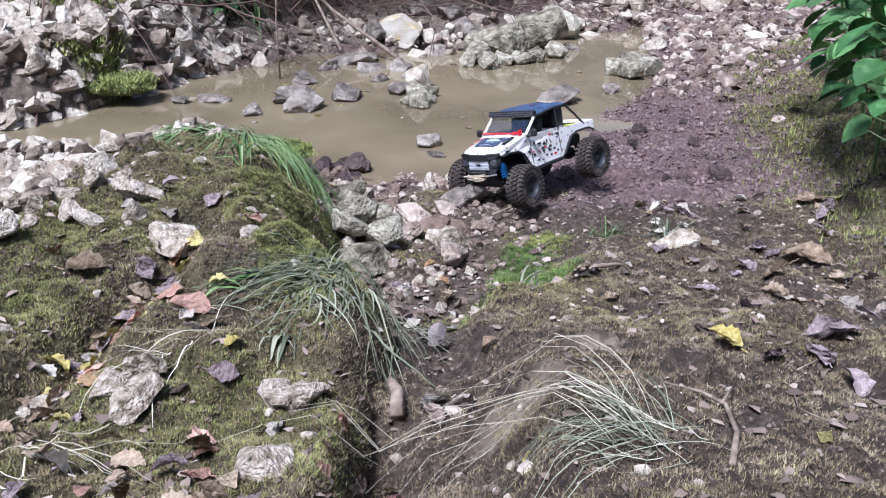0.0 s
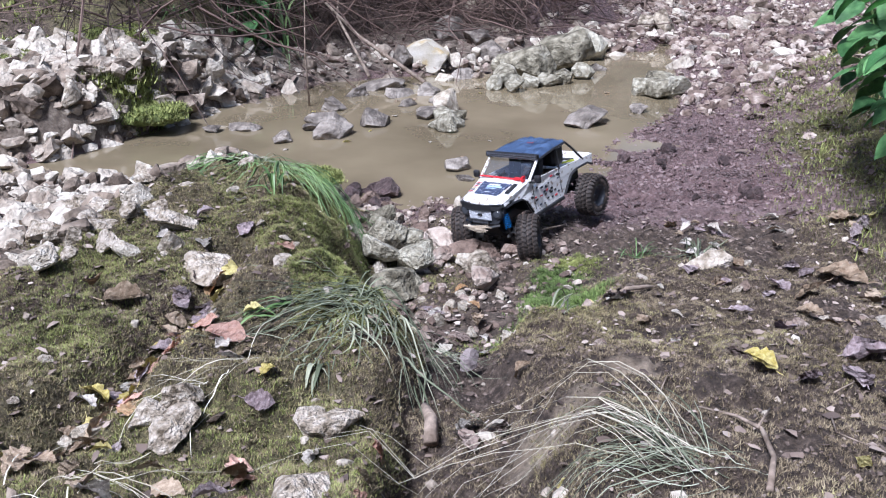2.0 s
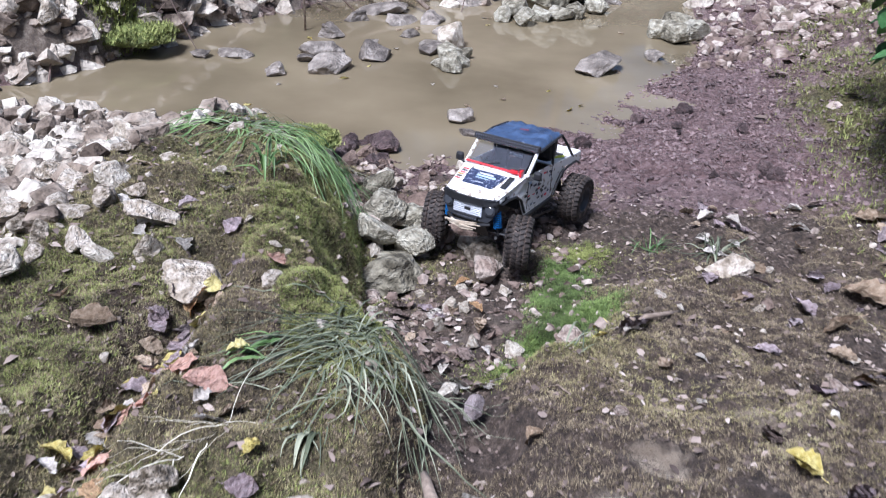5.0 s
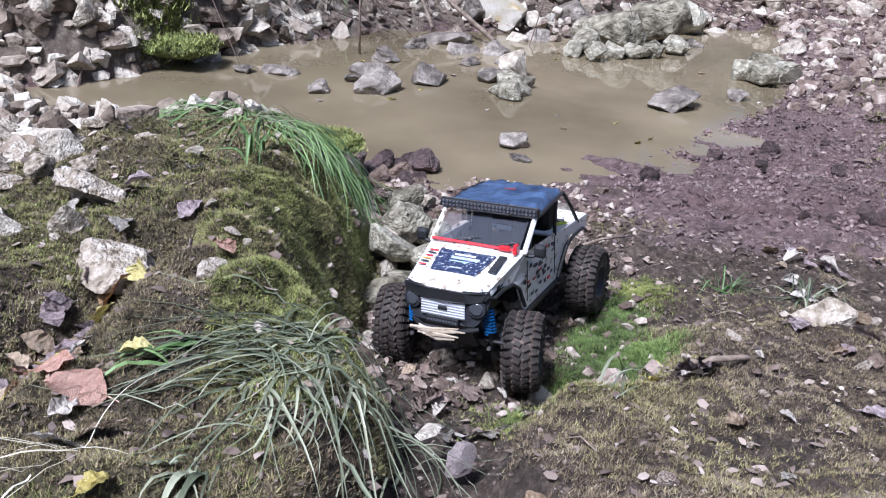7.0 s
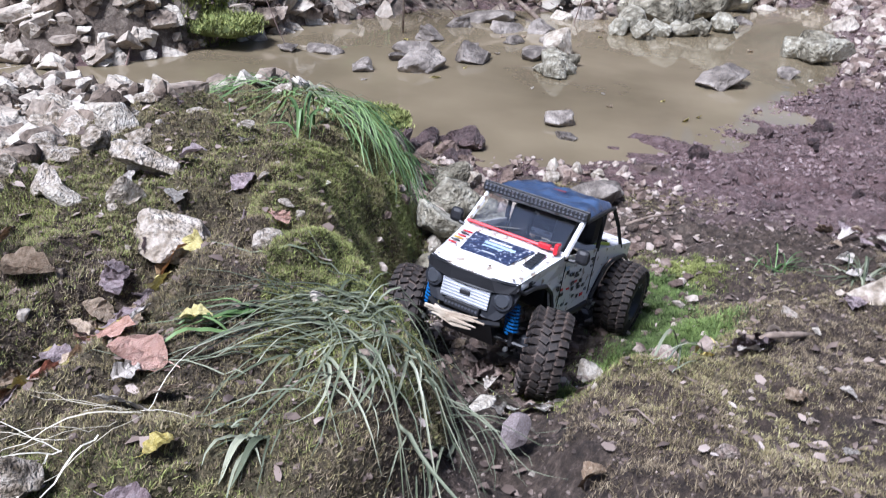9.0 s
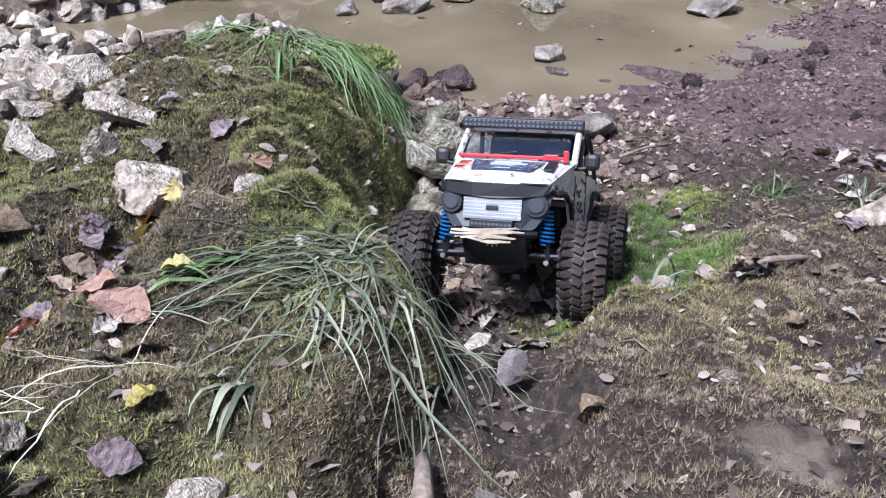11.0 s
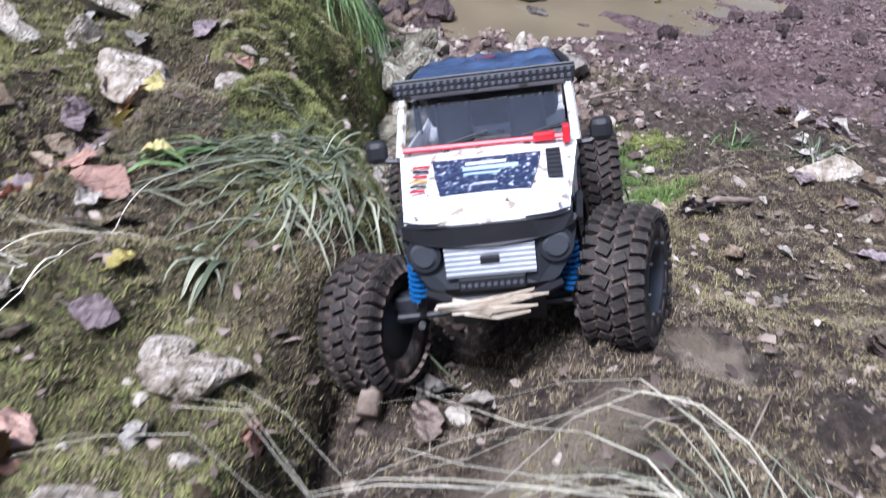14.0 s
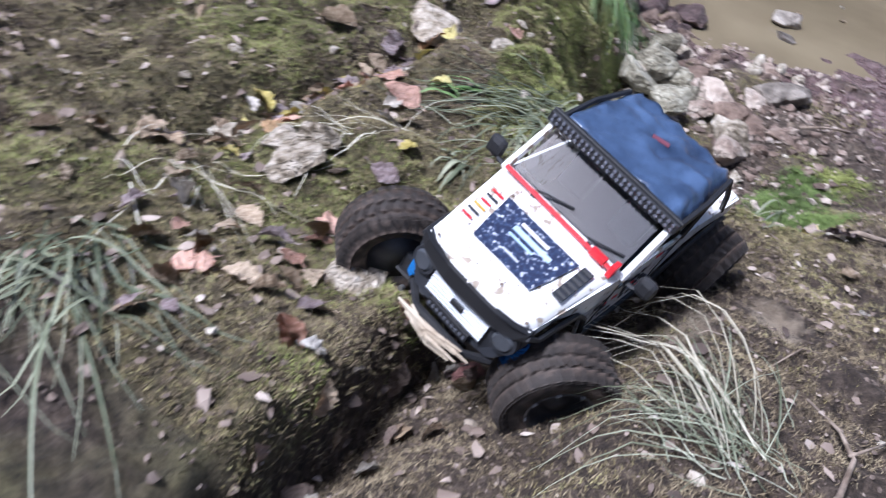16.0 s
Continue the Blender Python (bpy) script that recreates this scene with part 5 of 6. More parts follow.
build_plant(((1.16, 2.12, 0.7, 30), (1.22, 2.45, 0.72, 32), (1.3, 2.62, 0.55, 26), (1.42, 2.15, 0.8, 26), (1.36, 2.9, 0.42, 22), (1.55, 2.8, 0.8, 26), (1.42, 3.2, 0.5, 24), (1.6, 3.5, 0.6, 26), (1.33, 2.3, 0.3, 16)), 0.12, "leafy green plant with broad ovate leaves on the verge", 21)
build_plant(((-2.3, 4.35, 0.3, 22), (-2.05, 4.5, 0.35, 24), (-1.85, 4.4, 0.25, 20), (-1.65, 4.55, 0.35, 24), (-1.45, 4.65, 0.4, 26), (-1.3, 4.75, 0.3, 20), (-2.5, 4.5, 0.4, 24), (-1.75, 4.8, 0.4, 24), (-2.15, 4.85, 0.4, 24)), 0.1, "small leafy green plant among stones of the far bank", 22)


# ---- the model truck ----
M_WHITE = material("mud_flecked_white_paint", [(0.3, (0.78, 0.77, 0.76)), (0.58, (0.8, 0.79, 0.77)), (0.63, (0.34, 0.28, 0.22))], 75, 0.35, 0.05, 200, coat=0.3)
M_BLACK = plain("black_plastic", (0.018, 0.018, 0.02), 0.5)
M_DARK = plain("dark_grey_plastic", (0.028, 0.03, 0.036), 0.45)
M_RUBBER = material("muddy_rubber", [(0.36, (0.014, 0.012, 0.011)), (0.52, (0.045, 0.034, 0.028)), (0.72, (0.17, 0.125, 0.1))], 55, 0.75, 0.5, 200, vary=0.4)
# Navy cloth; the stops are raised to put some sky reflection into the colour.
M_TARP = material("blue_black_tarp", [(0.3, (0.02, 0.032, 0.065)), (0.68, (0.075, 0.12, 0.22))], 22, 0.3, 0.6, 45, depth=0.004)
M_RED = plain("red_paint", (0.6, 0.02, 0.03), 0.4)
M_BLUE = plain("anodised_blue", (0.02, 0.14, 0.4), 0.35, 0.3)
M_STEEL = plain("scuffed_steel", (0.5, 0.5, 0.5), 0.35, 0.9)
M_SILVER = plain("silver_plastic", (0.62, 0.64, 0.68), 0.35, 0.2)
M_DECAL = material("navy_decal", [(0.44, (0.022, 0.028, 0.06)), (0.58, (0.045, 0.065, 0.13)), (0.66, (0.6, 0.62, 0.66))], 210, 0.35, 0)
M_ICE = plain("pale_blue_print", (0.42, 0.55, 0.7), 0.4)
M_AMBER = plain("amber_print", (0.6, 0.36, 0.05), 0.4)
M_SPLASH = material("dried_mud_splash", [(0.3, (0.09, 0.065, 0.05)), (0.7, (0.26, 0.2, 0.16))], 200, 0.9, 0.3, 400)
M_LENS = plain("lamp_lens", (0.07, 0.075, 0.085), 0.08)
M_LED = plain("led_cells", (0.24, 0.25, 0.29), 0.25, 0.6)
M_STRAW = material("split_dry_wood", [(0.3, (0.3, 0.23, 0.16)), (0.7, (0.62, 0.54, 0.42))], 40, 0.8, 0.4, 150)
M_YELLOW = plain("yellow_green_plastic", (0.5, 0.55, 0.05), 0.5)
M_GLASS = bpy.data.materials.new("windscreen_plastic")
M_GLASS.use_nodes = True
_g = M_GLASS.node_tree.nodes["Principled BSDF"]
_g.inputs["Transmission Weight"].default_value, _g.inputs["Roughness"].default_value, _g.inputs["Base Color"].default_value = 1.0, 0.03, (0.86, 0.89, 0.92, 1)
_g.inputs["IOR"].default_value = 1.5
_g.inputs["Coat Weight"].default_value, _g.inputs["Coat IOR"].default_value, _g.inputs["Coat Roughness"].default_value = 1.0, 2.0, 0.03

WHEEL_R, WHEEL_W, BASE, TRACK = 0.060, 0.048, 0.165, 0.108


def build_wheel():
    """A lugged tyre on a dished rim; the axle runs along y, the outer face towards +y."""
    wheel = new("wheel")
    bm = bmesh.new()
    prof = [(-0.024, 0.033), (-0.0245, 0.046), (-0.021, 0.054), (-0.012, 0.0565), (0.0, 0.057), (0.012, 0.0565), (0.021, 0.054), (0.0245, 0.046), (0.024, 0.033), (0.018, 0.030), (-0.018, 0.030)]
    seg = 40
    rings = [[bm.verts.new((r * math.cos(a), y, r * math.sin(a))) for y, r in prof] for a in (2 * math.pi * k / seg for k in range(seg))]
    for k in range(seg):
        a, b = rings[k], rings[(k + 1) % seg]
        for j in range(len(prof)):
            bm.faces.new((a[j], a[(j + 1) % len(prof)], b[(j + 1) % len(prof)], b[j]))
    tyre = part("tyre", bm, M_RUBBER, wheel, "mud-caked black knobbly rubber tyre", flat=False)
    n = 30
    mesh_a = finish(add_box(bmesh.new(), (0.0074, 0.0112, 0.008)), "tread_lug", M_RUBBER)
    mesh_b = finish(add_box(add_box(bmesh.new(), (0.0078, 0.0118, 0.0086)), (0.0062, 0.0036, 0.013), pose(0, 0.0058, -0.005)), "tread_lug", M_RUBBER)
    for k in range(n):
        a = 360 * k / n
        for side in (-1, 1):
            off = a + (0 if side < 0 else 180 / n)
            for mesh, m in ((mesh_a, pose(0, 0, 0, 0, off, 0) @ pose(0, side * 0.0065, 0.0572, 0, 0, side * 24)), (mesh_b, pose(0, 0, 0, 0, off + 4, 0) @ pose(0, side * 0.0185, 0.0548, side * -26, 0, 8 if side > 0 else 188))):
                lug = new("tread_lug", mesh)
                lug.parent, lug.matrix_basis = tyre, m
    bm = bmesh.new()
    rim = [(0.0235, 0.0335), (0.0245, 0.031), (0.0225, 0.0285), (0.014, 0.026), (0.011, 0.012), (0.016, 0.008), (0.016, 0.0005)]
    rings = [[bm.verts.new((r * math.cos(a), y, r * math.sin(a))) for y, r in rim] for a in (2 * math.pi * k / 28 for k in range(28))]
    for k in range(28):
        a, b = rings[k], rings[(k + 1) % 28]
        for j in range(len(rim) - 1):
            bm.faces.new((a[j], a[j + 1], b[j + 1], b[j]))
    add_cyl(bm, 0.0305, 0.0305, 0.03, pose(0, -0.004, 0, 90, 0, 0), 28)
    hub = part("rim", bm, M_DARK, wheel, "black dished beadlock rim", flat=False)
    for k in range(8):
        part("rim_bolt", add_cyl(bmesh.new(), 0.0016, 0.0016, 0.003, pose(0, 0, 0, 0, 45 * k, 0) @ pose(0, 0.025, 0.0312, 90, 0, 0), 6), M_DARK, hub)
    return wheel


def build_truck():
    truck = tagged(new("model_truck"), "white radio-controlled rock crawler with knobbly tyres and blue roof tarp", "model truck")
    # skin of the bonnet: falls to the front, rolled down at both sides
    rows = []
    for x, z, w in ((0.222, 0.078, 0.060), (0.221, 0.089, 0.063), (0.214, 0.0935, 0.0645), (0.19, 0.099, 0.066), (0.15, 0.107, 0.069), (0.115, 0.113, 0.072), (0.098, 0.1155, 0.078)):
        rows.append([(x - 0.012 * float(smooth(0.12, 0.2, np.array(x))) * abs(u) ** 4, u * w, z + 0.004 * (1 - u * u) - (0.014 if abs(u) > 1 else 0)) for u in (-1.02, -1, -0.8, -0.4, 0, 0.4, 0.8, 1, 1.02)])
    body = part("bonnet", add_shell(bmesh.new(), rows), M_WHITE, truck, "white bonnet with scoop decal", flat=False)
    bm = bmesh.new()
    add_shell(bm, [[(x, u * w, z + 0.0042) for u in (-1, 0, 1)] for x, z, w in ((0.19, 0.1, 0.036), (0.165, 0.1048, 0.041), (0.13, 0.1115, 0.046))], 0.0012)
    part("bonnet_decal", bm, M_DECAL, body, "navy scoop decal with white speckles")
    # worn light print on the decal, a bead of mud running to the front
    for x, y, w, d, m in ((0.152, 0.004, 0.046, 0.006, M_ICE), (0.143, 0.0, 0.034, 0.004, M_WHITE), (0.161, -0.003, 0.03, 0.0025, M_ICE), (0.178, 0.0, 0.02, 0.002, M_SILVER)):
        part("decal_print", add_box(bmesh.new(), (d, w, 0.0008), pose(x, y, 0.1102 + 0.205 * (0.162 - x), 0, 12, 0)), m, body)
    part("mud_streak", add_tube(bmesh.new(), [(0.2, -0.004, 0.1005), (0.212, -0.003, 0.0975), (0.2225, -0.004, 0.088), (0.224, -0.003, 0.08)], [0.0012, 0.0016, 0.0018, 0.001], 6), M_WHITE, body)
    # printed marks on one flank of the bonnet, a louvred vent on the other
    for k in range(6):
        bm = add_box(bmesh.new(), (0.0026, 0.014 - 0.001 * (k % 3), 0.001), pose(0.136 + 0.0085 * k, -0.055, 0.1135 - 0.0017 * k, 0, 11, 0))
        part("printed_mark", bm, (M_RED, M_DARK, M_RED, M_AMBER, M_DARK, M_RED)[k], body)
    vent = part("bonnet_vent", add_box(bmesh.new(), (0.05, 0.012, 0.0016), pose(0.15, 0.056, 0.1108, 0, 11, 0), 0.0006), M_DARK, body, "dark louvred bonnet vent")
    for k in range(6):
        part("louvre", add_box(bmesh.new(), (0.0028, 0.011, 0.0022), pose(0.131 + 0.0076 * k, 0.056, 0.1158 - 0.0016 * k, 0, 30, 0)), M_BLACK, vent)
    rnd = random.Random(31)
    for k in range(26):
        x, u = rnd.uniform(0.11, 0.215), rnd.uniform(-0.9, 0.9)
        z = float(np.interp(x, [0.098, 0.115, 0.15, 0.19, 0.214], [0.1155, 0.113, 0.107, 0.099, 0.0935])) + 0.004 * (1 - u * u) + 0.0002
        bm = bmesh.new()
        bmesh.ops.create_icosphere(bm, subdivisions=1, radius=rnd.uniform(0.0007, 0.0022), matrix=pose(x, u * 0.064, z) @ Matrix.Diagonal((1.4, 1, 0.35, 1)))
        part("mud_fleck", bm, M_SPLASH, body)
    # side skins
    side = [(0.212, 0.089), (0.2, 0.078), (0.17, 0.081), (0.135, 0.078), (0.117, 0.066), (0.098, 0.03), (0.09, 0.018), (-0.062, 0.018), (-0.078, 0.04), (-0.1, 0.066), (-0.13, 0.076), (-0.19, 0.074), (-0.213, 0.062),
            (-0.222, 0.066), (-0.223, 0.09), (-0.06, 0.1), (-0.052, 0.104), (0.085, 0.112), (0.1, 0.114)]
    for s in (-1, 1):
        bm = bmesh.new()
        lo = [bm.verts.new((x, s * (0.064 + 0.015 * float(smooth(0.2, 0.08, np.array(x))) + 0.004 * float(smooth(-0.05, -0.2, np.array(x)))), z)) for x, z in side]
        hi = [bm.verts.new((v.co.x, v.co.y - s * 0.003, v.co.z)) for v in lo]
        bm.faces.new(lo), bm.faces.new(hi[::-1])
        for k in range(len(side)):
            bm.faces.new((lo[k], hi[k], hi[(k + 1) % len(side)], lo[(k + 1) % len(side)]))
        panel = part("side_panel", bm, M_WHITE, truck, "white door and wing panel with small stickers")
        rnd = random.Random(4 + s)
        for k in range(34):
            x, z = rnd.uniform(-0.045, 0.095), rnd.uniform(0.03, 0.095)
            m = rnd.choice((M_BLACK, M_DARK, M_BLACK, M_DARK, M_RED, M_DECAL, M_BLACK, M_ICE))
            y = 0.064 + 0.015 * float(smooth(0.2, 0.08, np.array(x))) + 0.004 * float(smooth(-0.05, -0.2, np.array(x)))
            bm = add_box(bmesh.new(), (rnd.uniform(0.005, 0.013), 0.001, rnd.uniform(0.0025, 0.006)), pose(x, s * y, z, 0, rnd.uniform(-4, 4), 0))
            part("sticker", bm, m, panel)
        bm = add_box(bmesh.new(), (0.05, 0.001, 0.007), pose(0.155, s * 0.0675, 0.0875, 0, 7, 0))
        part("name_strip", bm, M_DARK, panel)
        # door gaps
        for x in (0.083, -0.05):
            part("door_gap", add_box(bmesh.new(), (0.0015, 0.001, 0.07), pose(x, s * 0.0795, 0.065, 0, 6, 0)), M_BLACK, panel)
        # mudguard lips
        lip = [(0.214, s * 0.066, 0.084), (0.198, s * 0.071, 0.077), (0.17, s * 0.073, 0.08), (0.135, s * 0.075, 0.077), (0.116, s * 0.079, 0.064), (0.096, s * 0.082, 0.028)]
        part("wing_lip", add_tube(bmesh.new(), lip, 0.003), M_BLACK, panel)
        lip = [(-0.064, s * 0.083, 0.02), (-0.08, s * 0.084, 0.042), (-0.102, s * 0.085, 0.066), (-0.132, s * 0.086, 0.075), (-0.19, s * 0.086, 0.073), (-0.218, s * 0.085, 0.06)]
        part("wing_lip", add_tube(bmesh.new(), lip, 0.003), M_BLACK, panel)
        part("sill", add_box(bmesh.new(), (0.155, 0.012, 0.01), pose(0.015, s * 0.077, 0.012), 0.003), M_BLACK, truck)
        # mirror on its arm
        mir = part("mirror", add_box(bmesh.new(), (0.012, 0.02, 0.022), pose(0.088, s * 0.1, 0.119), 0.006), M_BLACK, truck, "black wing mirror")
        part("mirror_arm", add_tube(bmesh.new(), [(0.09, s * 0.078, 0.109), (0.09, s * 0.09, 0.11), (0.088, s * 0.1, 0.115)], 0.0028), M_BLACK, mir)
        # windscreen pillar, cage bars
        part("windscreen_pillar", add_tube(bmesh.new(), [(0.099, s * 0.078, 0.113), (0.046, s * 0.076, 0.159)], 0.0042), M_WHITE, truck)
        part("cage_bar", add_tube(bmesh.new(), [(0.046, s * 0.079, 0.157), (-0.03, s * 0.079, 0.163), (-0.1, s * 0.073, 0.161), (-0.135, s * 0.078, 0.128), (-0.175, s * 0.08, 0.088)], 0.0033), M_BLACK, truck)
        part("cage_bar", add_tube(bmesh.new(), [(-0.05, s * 0.078, 0.1), (-0.045, s * 0.077, 0.163)], 0.0035), M_BLACK, truck)
        # front coil-over
        a, b = Vector((0.196, s * 0.058, 0.066)), Vector((0.186, s * 0.064, -0.002))
        shock = part("shock_absorber", add_tube(bmesh.new(), [a, a.lerp(b, 0.5), b], [0.005, 0.005, 0.003]), M_BLACK, truck)
        coil = [a.lerp(b, 0.12 + 0.6 * k / 72) + Vector((math.cos(k * 2 * math.pi / 9), math.sin(k * 2 * math.pi / 9), 0)) * 0.0092 for k in range(73)]
        part("spring", add_tube(bmesh.new(), coil, 0.0014, 5), M_BLUE, shock, "blue coil spring")
        part("shock_bolt", add_cyl(bmesh.new(), 0.0032, 0.0032, 0.004, pose(0.198, s * 0.064, -0.004, 0, 90, 0), 8), M_STEEL, shock)
        a, b = Vector((-0.14, s * 0.05, 0.075)), Vector((-0.16, s * 0.062, 0.004))
        part("shock_absorber", add_tube(bmesh.new(), [a, b], 0.006), M_BLACK, truck)
    # grille: dark mask with angry brow, silver louvres, lamps
    def rounded(bm, by):
        for v in bm.verts:
            v.co.x -= by * (abs(v.co.y) / 0.066) ** 4
        return bm

    mask = [(0.0655 * k / 6, 0.09) for k in range(-6, 7)] + [(0.068, 0.074), (0.064, 0.055), (0.052, 0.038)] + [(0.047 * k / 4, 0.035) for k in range(4, -5, -1)] + [(-0.052, 0.038), (-0.064, 0.055), (-0.068, 0.074)]
    grille = part("grille", rounded(add_prism(bmesh.new(), mask, 0.006, pose(0.2175, 0, 0, 0, 0, 90)), 0.011), M_DARK, truck, "dark grey grille mask with angry brow")
    brow = [(0.066 * k / 8, 0.0885) for k in range(-8, 9)] + [(0.0665, 0.079)] + [(0.066 * k / 8, 0.0705 + 0.0065 * (abs(k) / 8) ** 1.5) for k in range(7, -8, -1)] + [(-0.0665, 0.079)]
    part("brow", rounded(add_prism(bmesh.new(), brow, 0.008, pose(0.2225, 0, 0, 0, 0, 90)), 0.012), M_BLACK, grille)
    for k in range(6):
        part("grille_slat", add_box(bmesh.new(), (0.003, 0.07, 0.0033), pose(0.222, 0, 0.0685 - 0.0042 * k, 0, 25, 0)), M_SILVER, grille)
    part("badge", add_box(bmesh.new(), (0.003, 0.015, 0.006), pose(0.2235, 0, 0.059), 0.001), M_BLACK, grille)
    for s in (-1, 1):
        lamp = part("headlight", add_cyl(bmesh.new(), 0.0145, 0.0138, 0.006, pose(0.216, s * 0.051, 0.0645, 0, 90, -s * -8), 24), M_DARK, truck)
        part("lens", add_cyl(bmesh.new(), 0.0118, 0.0085, 0.003, pose(0.2196, s * 0.0515, 0.0645, 0, 90, -s * -8), 24), M_LENS, lamp)
    lower = part("lower_light_bar", add_box(bmesh.new(), (0.008, 0.052, 0.011), pose(0.222, 0, 0.0395), 0.001), M_BLACK, truck)
    for k in range(10):
        part("led_cell", add_cyl(bmesh.new(), 0.0019, 0.0019, 0.001, pose(0.2263, -0.0225 + 0.005 * k, 0.0395, 0, 90, 0), 8), M_LED, lower)
    # windscreen, its frame, wipers, roof light bar
    for z, w, h in ((0, 0.156, 0.008), (1, 0.156, 0.009)):
        p = Vector((0.099, 0, 0.116)).lerp(Vector((0.046, 0, 0.159)), z)
        part("windscreen_rail", add_tube(bmesh.new(), [p + Vector((0, -w / 2, 0)), p + Vector((0, w / 2, 0))], h / 2, 8), M_WHITE, truck)
    bm = bmesh.new()
    add_shell(bm, [[(0.0955, -0.07, 0.12), (0.0955, 0.07, 0.12)], [(0.051, -0.068, 0.1555), (0.051, 0.068, 0.1555)]], 0.0012)
    part("windscreen", bm, M_GLASS, truck, "scratched clear windscreen")
    for y in (-0.035, 0.03):
        part("wiper", add_tube(bmesh.new(), [(0.099, y, 0.1225), (0.09, y + 0.03, 0.1275), (0.0885, y + 0.036, 0.1287)], 0.0011), M_BLACK, truck)
    bar = part("roof_light_bar", add_box(bmesh.new(), (0.013, 0.166, 0.0125), pose(0.051, 0, 0.1665), 0.0015), M_BLACK, truck, "black roof light bar with rows of lamps")
    for k in range(26):
        for r in range(2):
            part("led_cell", add_cyl(bmesh.new(), 0.0023, 0.0017, 0.0014, pose(0.0582, -0.0775 + 0.0062 * k, 0.1637 + 0.0056 * r, 0, 90, 0), 6), M_LED, bar)
    part("rail", add_tube(bmesh.new(), [(0.052, -0.083, 0.1735), (0.052, 0.083, 0.1735)], 0.0012), M_BLACK, bar)
    # tarp over the cab
    rows = []
    for i in range(31):
        u = i / 30
        x = 0.042 - 0.15 * u
        rows.append([(x, v * (0.079 - 0.008 * u), 0.1705 + 0.004 * math.sin(u * 3.1) - 0.012 * smooth(0.85, 1.0, np.array(abs(v))) + 0.0055 * noise.noise(Vector((x * 40, v * 3.6, 1))) - 0.004 * abs(noise.noise(Vector((x * 60 + v * 4, v * 6 - x * 20, 5)))) + 0.0012 * noise.noise(Vector((x * 160, v * 13, 7))) - 0.004 * u) for v in [-1 + j / 16 for j in range(33)]])
    tarp = part("roof_tarp", add_shell(bmesh.new(), rows, 0.002), M_TARP, truck, "creased dark blue roof tarp", flat=False)
    part("tarp_mark", add_box(bmesh.new(), (0.007, 0.02, 0.001), pose(-0.04, 0.0, 0.1735, 0, 2, 20)), plain("faded_red_print", (0.16, 0.05, 0.07), 0.5), tarp)
    # cab: dark tub, seats, dash, rolled bag behind
    part("cab_tub", add_box(bmesh.new(), (0.27, 0.132, 0.03), pose(-0.035, 0, 0.045), 0.004), M_BLACK, truck)
    part("dashboard", add_box(bmesh.new(), (0.02, 0.135, 0.022), pose(0.08, 0, 0.1), 0.004), M_DARK, truck)
    for s in (-1, 1):
        seat = part("seat", add_box(bmesh.new(), (0.014, 0.036, 0.062), pose(-0.006, s * 0.036, 0.11, 0, -12, 0), 0.005), M_DARK, truck)
        part("headrest", add_box(bmesh.new(), (0.012, 0.022, 0.016), pose(-0.014, s * 0.036, 0.147, 0, -12, 0), 0.004), M_DARK, seat)
    part("rear_bag", add_box(bmesh.new(), (0.05, 0.138, 0.062), pose(-0.077, 0, 0.13), 0.014), M_BLACK, truck, "black roll bag in the back of the cab")
    # load bed
    bed = part("load_bed", add_box(bmesh.new(), (0.13, 0.158, 0.004), pose(-0.158, 0, 0.086, 0, 3.5, 0), 0.001), M_WHITE, truck, "white load bed with straps")
    part("tailgate", add_box(bmesh.new(), (0.005, 0.16, 0.03), pose(-0.222, 0, 0.076), 0.001), M_WHITE, truck)
    part("strap", add_tube(bmesh.new(), [(-0.12, -0.02, 0.092), (-0.15, 0.02, 0.093), (-0.16, 0.06, 0.091)], 0.0035), M_BLACK, bed)
    part("strap", add_tube(bmesh.new(), [(-0.11, 0.05, 0.095), (-0.15, 0.066, 0.092)], 0.003), M_YELLOW, bed, "yellow-green lever")
    # red jack across the cowl
    jack = part("high_lift_jack", add_tube(bmesh.new(), [(0.105, -0.074, 0.1215), (0.109, 0.07, 0.1215)], 0.0024), M_RED, truck, "red high-lift jack")
    part("jack_head", add_box(bmesh.new(), (0.012, 0.006, 0.015), pose(0.11, 0.069, 0.124), 0.001), M_RED, jack)
    part("jack_head", add_box(bmesh.new(), (0.008, 0.018, 0.007), pose(0.108, 0.05, 0.1225), 0.001), M_RED, jack)
    for y in (-0.035, 0.035):
        part("jack_mount", add_box(bmesh.new(), (0.004, 0.005, 0.008), pose(0.105, y, 0.119)), M_BLACK, jack)
    # chassis, axles, bumper and skid plate
    part("chassis", add_box(bmesh.new(), (0.34, 0.055, 0.03), pose(0, 0, 0.024), 0.006), M_BLACK, truck)
    part("skid_plate", add_prism(bmesh.new(), [(0.215, 0.034), (0.205, 0.036), (0.17, -0.012), (0.18, -0.014)], 0.078), M_BLACK, truck, "scuffed black front skid plate")
    for y0, z0, y1, z1 in ((-0.008, 0.012, -0.004, 0.02), (-0.004, 0.02, -0.001, 0.011), (0.003, 0.019, 0.008, 0.02), (0.003, 0.019, 0.004, 0.012)):
        part("scratch", add_tube(bmesh.new(), [(0.19 + 0.55 * z0 + 0.006, y0, z0), (0.19 + 0.55 * z1 + 0.006, y1, z1)], 0.0006, 5), M_SILVER, truck)
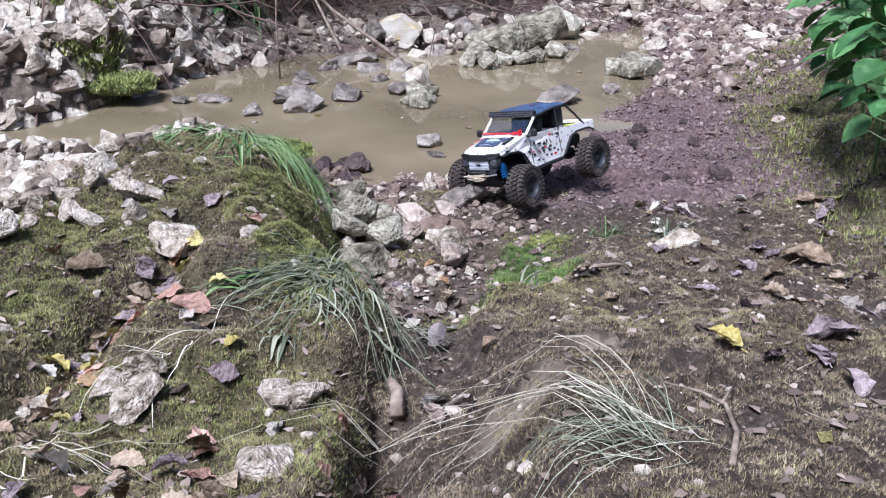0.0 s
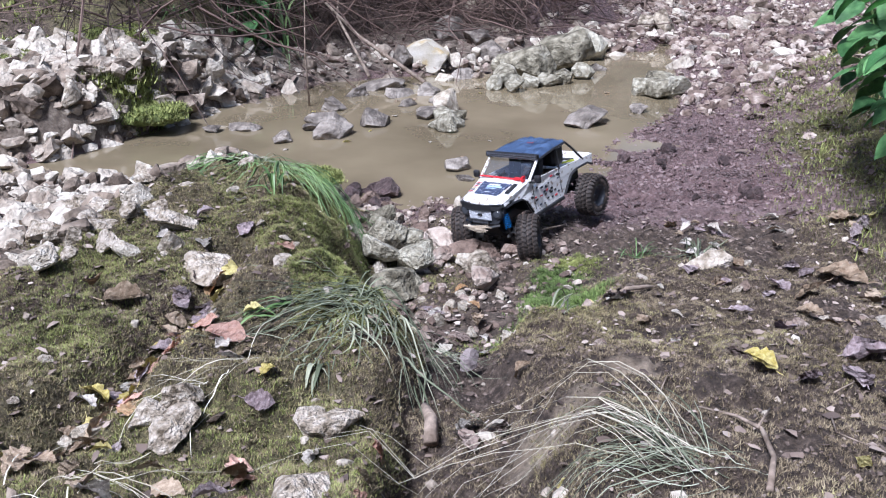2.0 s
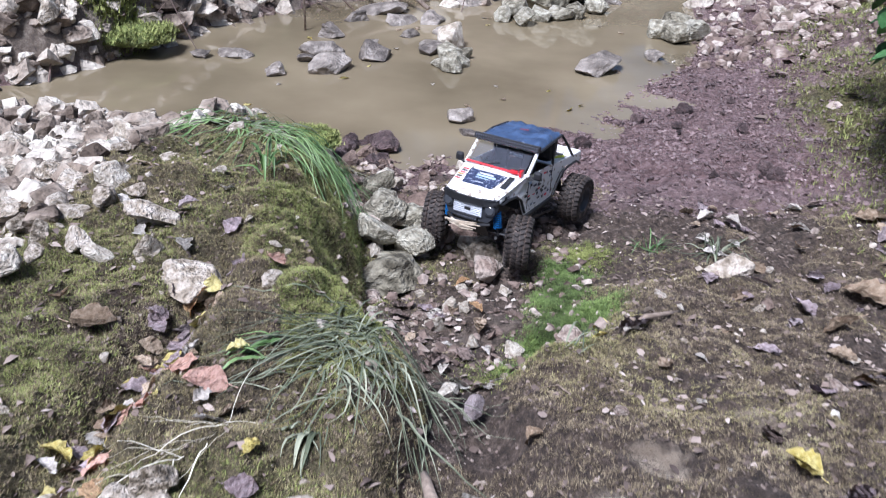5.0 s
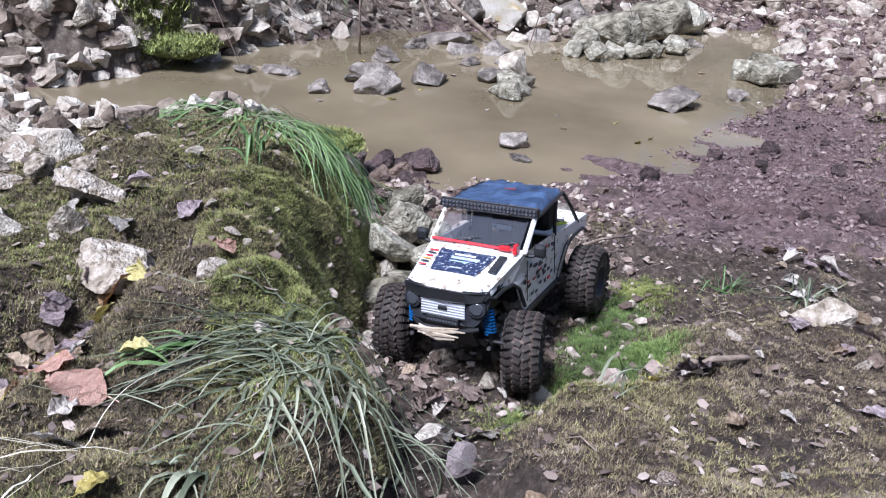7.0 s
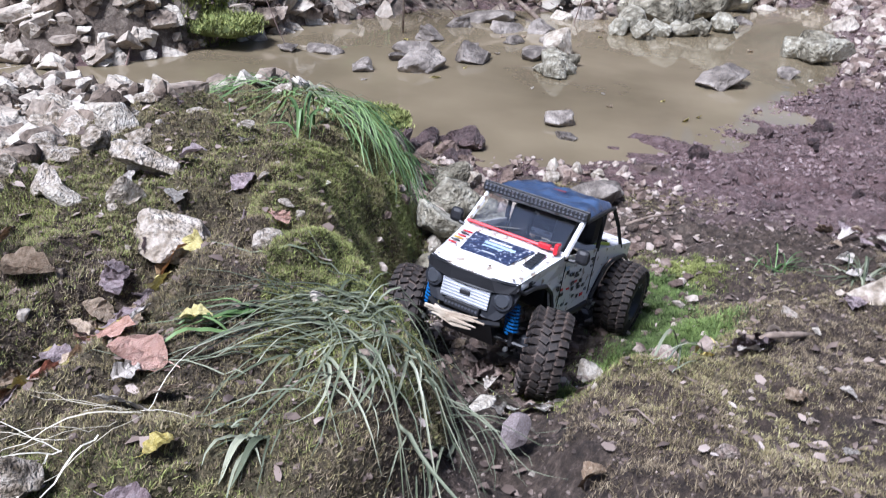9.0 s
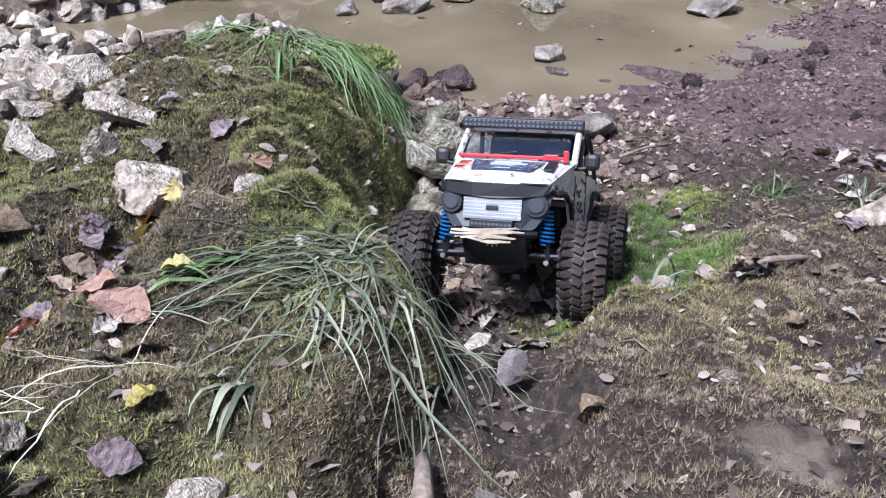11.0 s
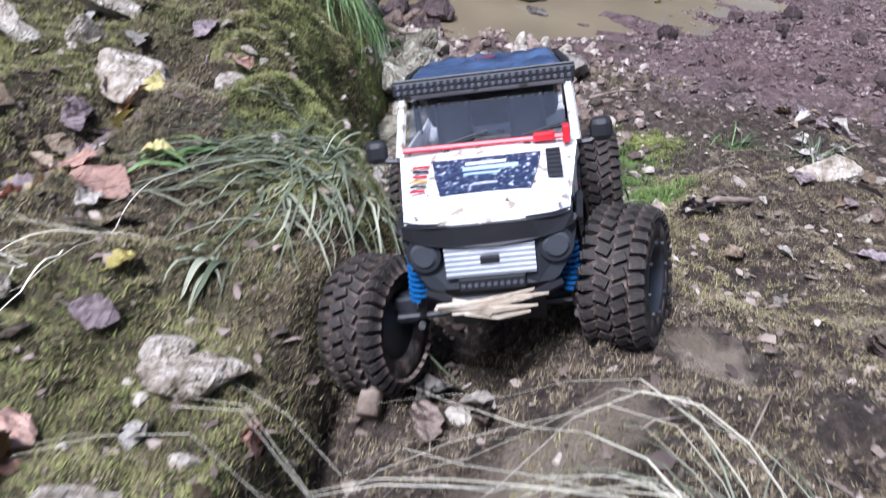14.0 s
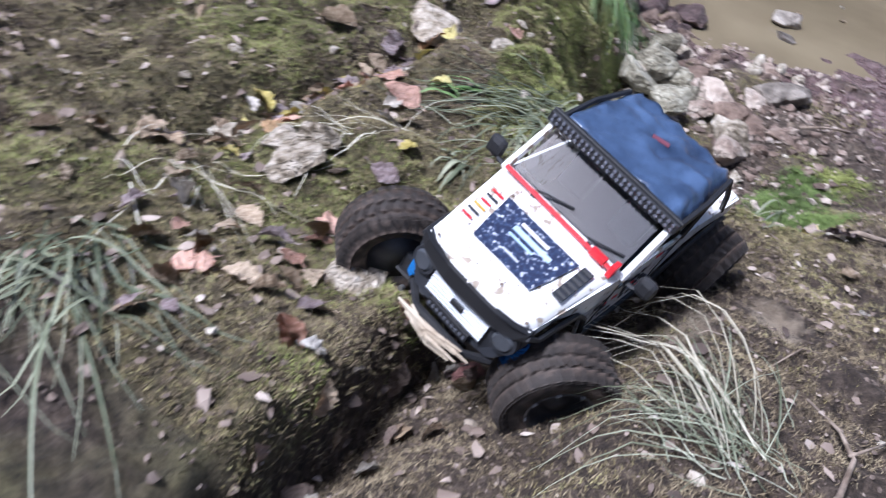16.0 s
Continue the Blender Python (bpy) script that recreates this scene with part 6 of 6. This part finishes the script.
    for x in (0.165, -0.165):
        axle = part("axle", add_cyl(bmesh.new(), 0.0085, 0.0085, 0.19, pose(x, 0, 0, 90, 0, 0), 12), M_BLACK, truck)
        part("axle_housing", add_box(bmesh.new(), (0.034, 0.05, 0.034), pose(x, 0.012, 0), 0.01), M_BLACK, axle)
        part("track_rod", add_tube(bmesh.new(), [(x + 0.02, -0.085, -0.001), (x + 0.02, 0.085, 0.003)], 0.0028), M_BLACK, axle)
        for s in (-1, 1):
            part("knuckle", add_box(bmesh.new(), (0.02, 0.02, 0.026), pose(x, s * 0.08, 0), 0.004), M_DARK, axle)
    bump = part("bumper", add_tube(bmesh.new(), [(0.212, -0.052, 0.03), (0.231, -0.03, 0.029), (0.231, 0.03, 0.029), (0.212, 0.052, 0.03)], 0.0042), M_BLACK, truck)
    rnd = random.Random(8)
    for k in range(8):
        y0, y1 = rnd.uniform(-0.046, -0.02), rnd.uniform(0.005, 0.044)
        z0, z1 = rnd.uniform(0.022, 0.036), rnd.uniform(0.02, 0.038)
        pts = [(0.236 + rnd.uniform(0, 0.008), y0, z0), (0.241 + rnd.uniform(0, 0.006), (y0 + y1) / 2, (z0 + z1) / 2 + rnd.uniform(-0.004, 0.005)), (0.236 + rnd.uniform(0, 0.006), y1, z1)]
        part("wood_splinter", add_tube(bmesh.new(), pts, [0.0014, 0.0032, 0.001], 5), M_STRAW, bump, "pale split wood wedged on the bumper")
    wheels = []
    first = build_wheel()
    for x in (BASE, -BASE):
        for s in (1, -1):
            w = first if not wheels else copy_thing(first, Matrix())
            w.parent = truck
            wheels.append((w, x, s))
    return truck, wheels


TRUCK, WHEELS = build_truck()
CAR = [
    (0, 0.233, 2.460, 0.134, 12.8, 2.1, -130.2),
    (1.5, 0.186, 2.406, 0.144, 8.4, 1.6, -130.3),
    (2.5, 0.104, 2.242, 0.109, 5.8, 8.2, -118.1),
    (3, 0.098, 2.232, 0.119, 6.2, 7.7, -118.5),
    (5.5, 0.032, 2.038, 0.153, -0.4, -3.8, -113.2),
    (6, -0.005, 1.849, 0.133, 7.2, -5.0, -105.6),
    (6.5, -0.004, 1.835, 0.134, 6.8, -4.9, -106.0),
    (7, -0.007, 1.804, 0.145, 5.9, -3.1, -105.5),
    (8, -0.028, 1.682, 0.167, 2.8, -5.4, -107.6),
    (9, -0.032, 1.660, 0.157, -3.0, -12.8, -107.6),
    (9.5, -0.032, 1.659, 0.155, -2.7, -12.9, -108.3),
    (12, 0.006, 1.504, 0.230, 6.0, -30.3, -84.1),
    (12.5, 0.024, 1.445, 0.257, 4.1, -30.0, -80.0),
    (13, 0.048, 1.351, 0.279, 8.0, -20.6, -77.7),
    (13.5, 0.046, 1.227, 0.308, 15.8, -12.8, -83.9),
    (14, 0.044, 1.206, 0.315, 14.8, -11.8, -84.4),
    (14.5, 0.046, 1.201, 0.317, 15.4, -11.8, -85.4),
    (15, 0.051, 1.173, 0.330, 11.0, -8.6, -90.7),
    (15.5, 0.051, 1.082, 0.350, -12.4, -4.5, -99.7),
    (16, 0.002, 0.907, 0.363, -13.6, -3.1, -98.0),
]
# degrees by which the front wheels turn to the truck's left
STEER = [(0, 4), (1.5, 30), (2.5, 24), (3, 24), (5.5, 18), (6.5, 14), (7, 14), (8, 16), (9, 18), (9.5, 18), (12, -8), (13, -12), (13.5, -20), (14.5, -20), (15, -32), (15.5, -38), (16, -40)]


def motions():
    # every wheel hangs or lifts a little with the ground under it
    def lift(t, x, s):
        row = [float(np.interp(t, ts, [r[k] for r in CAR])) for k in range(1, 7)]
        hub = pose(*row) @ Vector((x, s * TRACK, 0))
        return min(max(z_at(hub.x, hub.y) + WHEEL_R - 0.004 - hub.z, -0.014), 0.016)

    walk(TRUCK, [(t, pose(x, y, z, rx, ry, rz)) for t, x, y, z, rx, ry, rz in CAR])
    ts = [r[0] for r in CAR]
    gone = np.r_[0, np.cumsum([math.dist(a[1:4], b[1:4]) for a, b in zip(CAR, CAR[1:])])]
    steps = [0.25 * k for k in range(65)]
    for w, x, s in WHEELS:
        rows = []
        for t in steps:
            turn = math.degrees(float(np.interp(t, ts, gone)) / WHEEL_R)
            steer = float(np.interp(t, [a for a, _ in STEER], [b for _, b in STEER])) if x > 0 else 0.0
            flip = pose(0, 0, 0, 0, 0, 0 if s > 0 else 180)
            rows.append((t, pose(x, s * TRACK, lift(t, x, s), 0, 0, steer) @ flip @ pose(0, 0, 0, 0, turn if s > 0 else -turn, 0)))
        walk(w, rows)


motions()
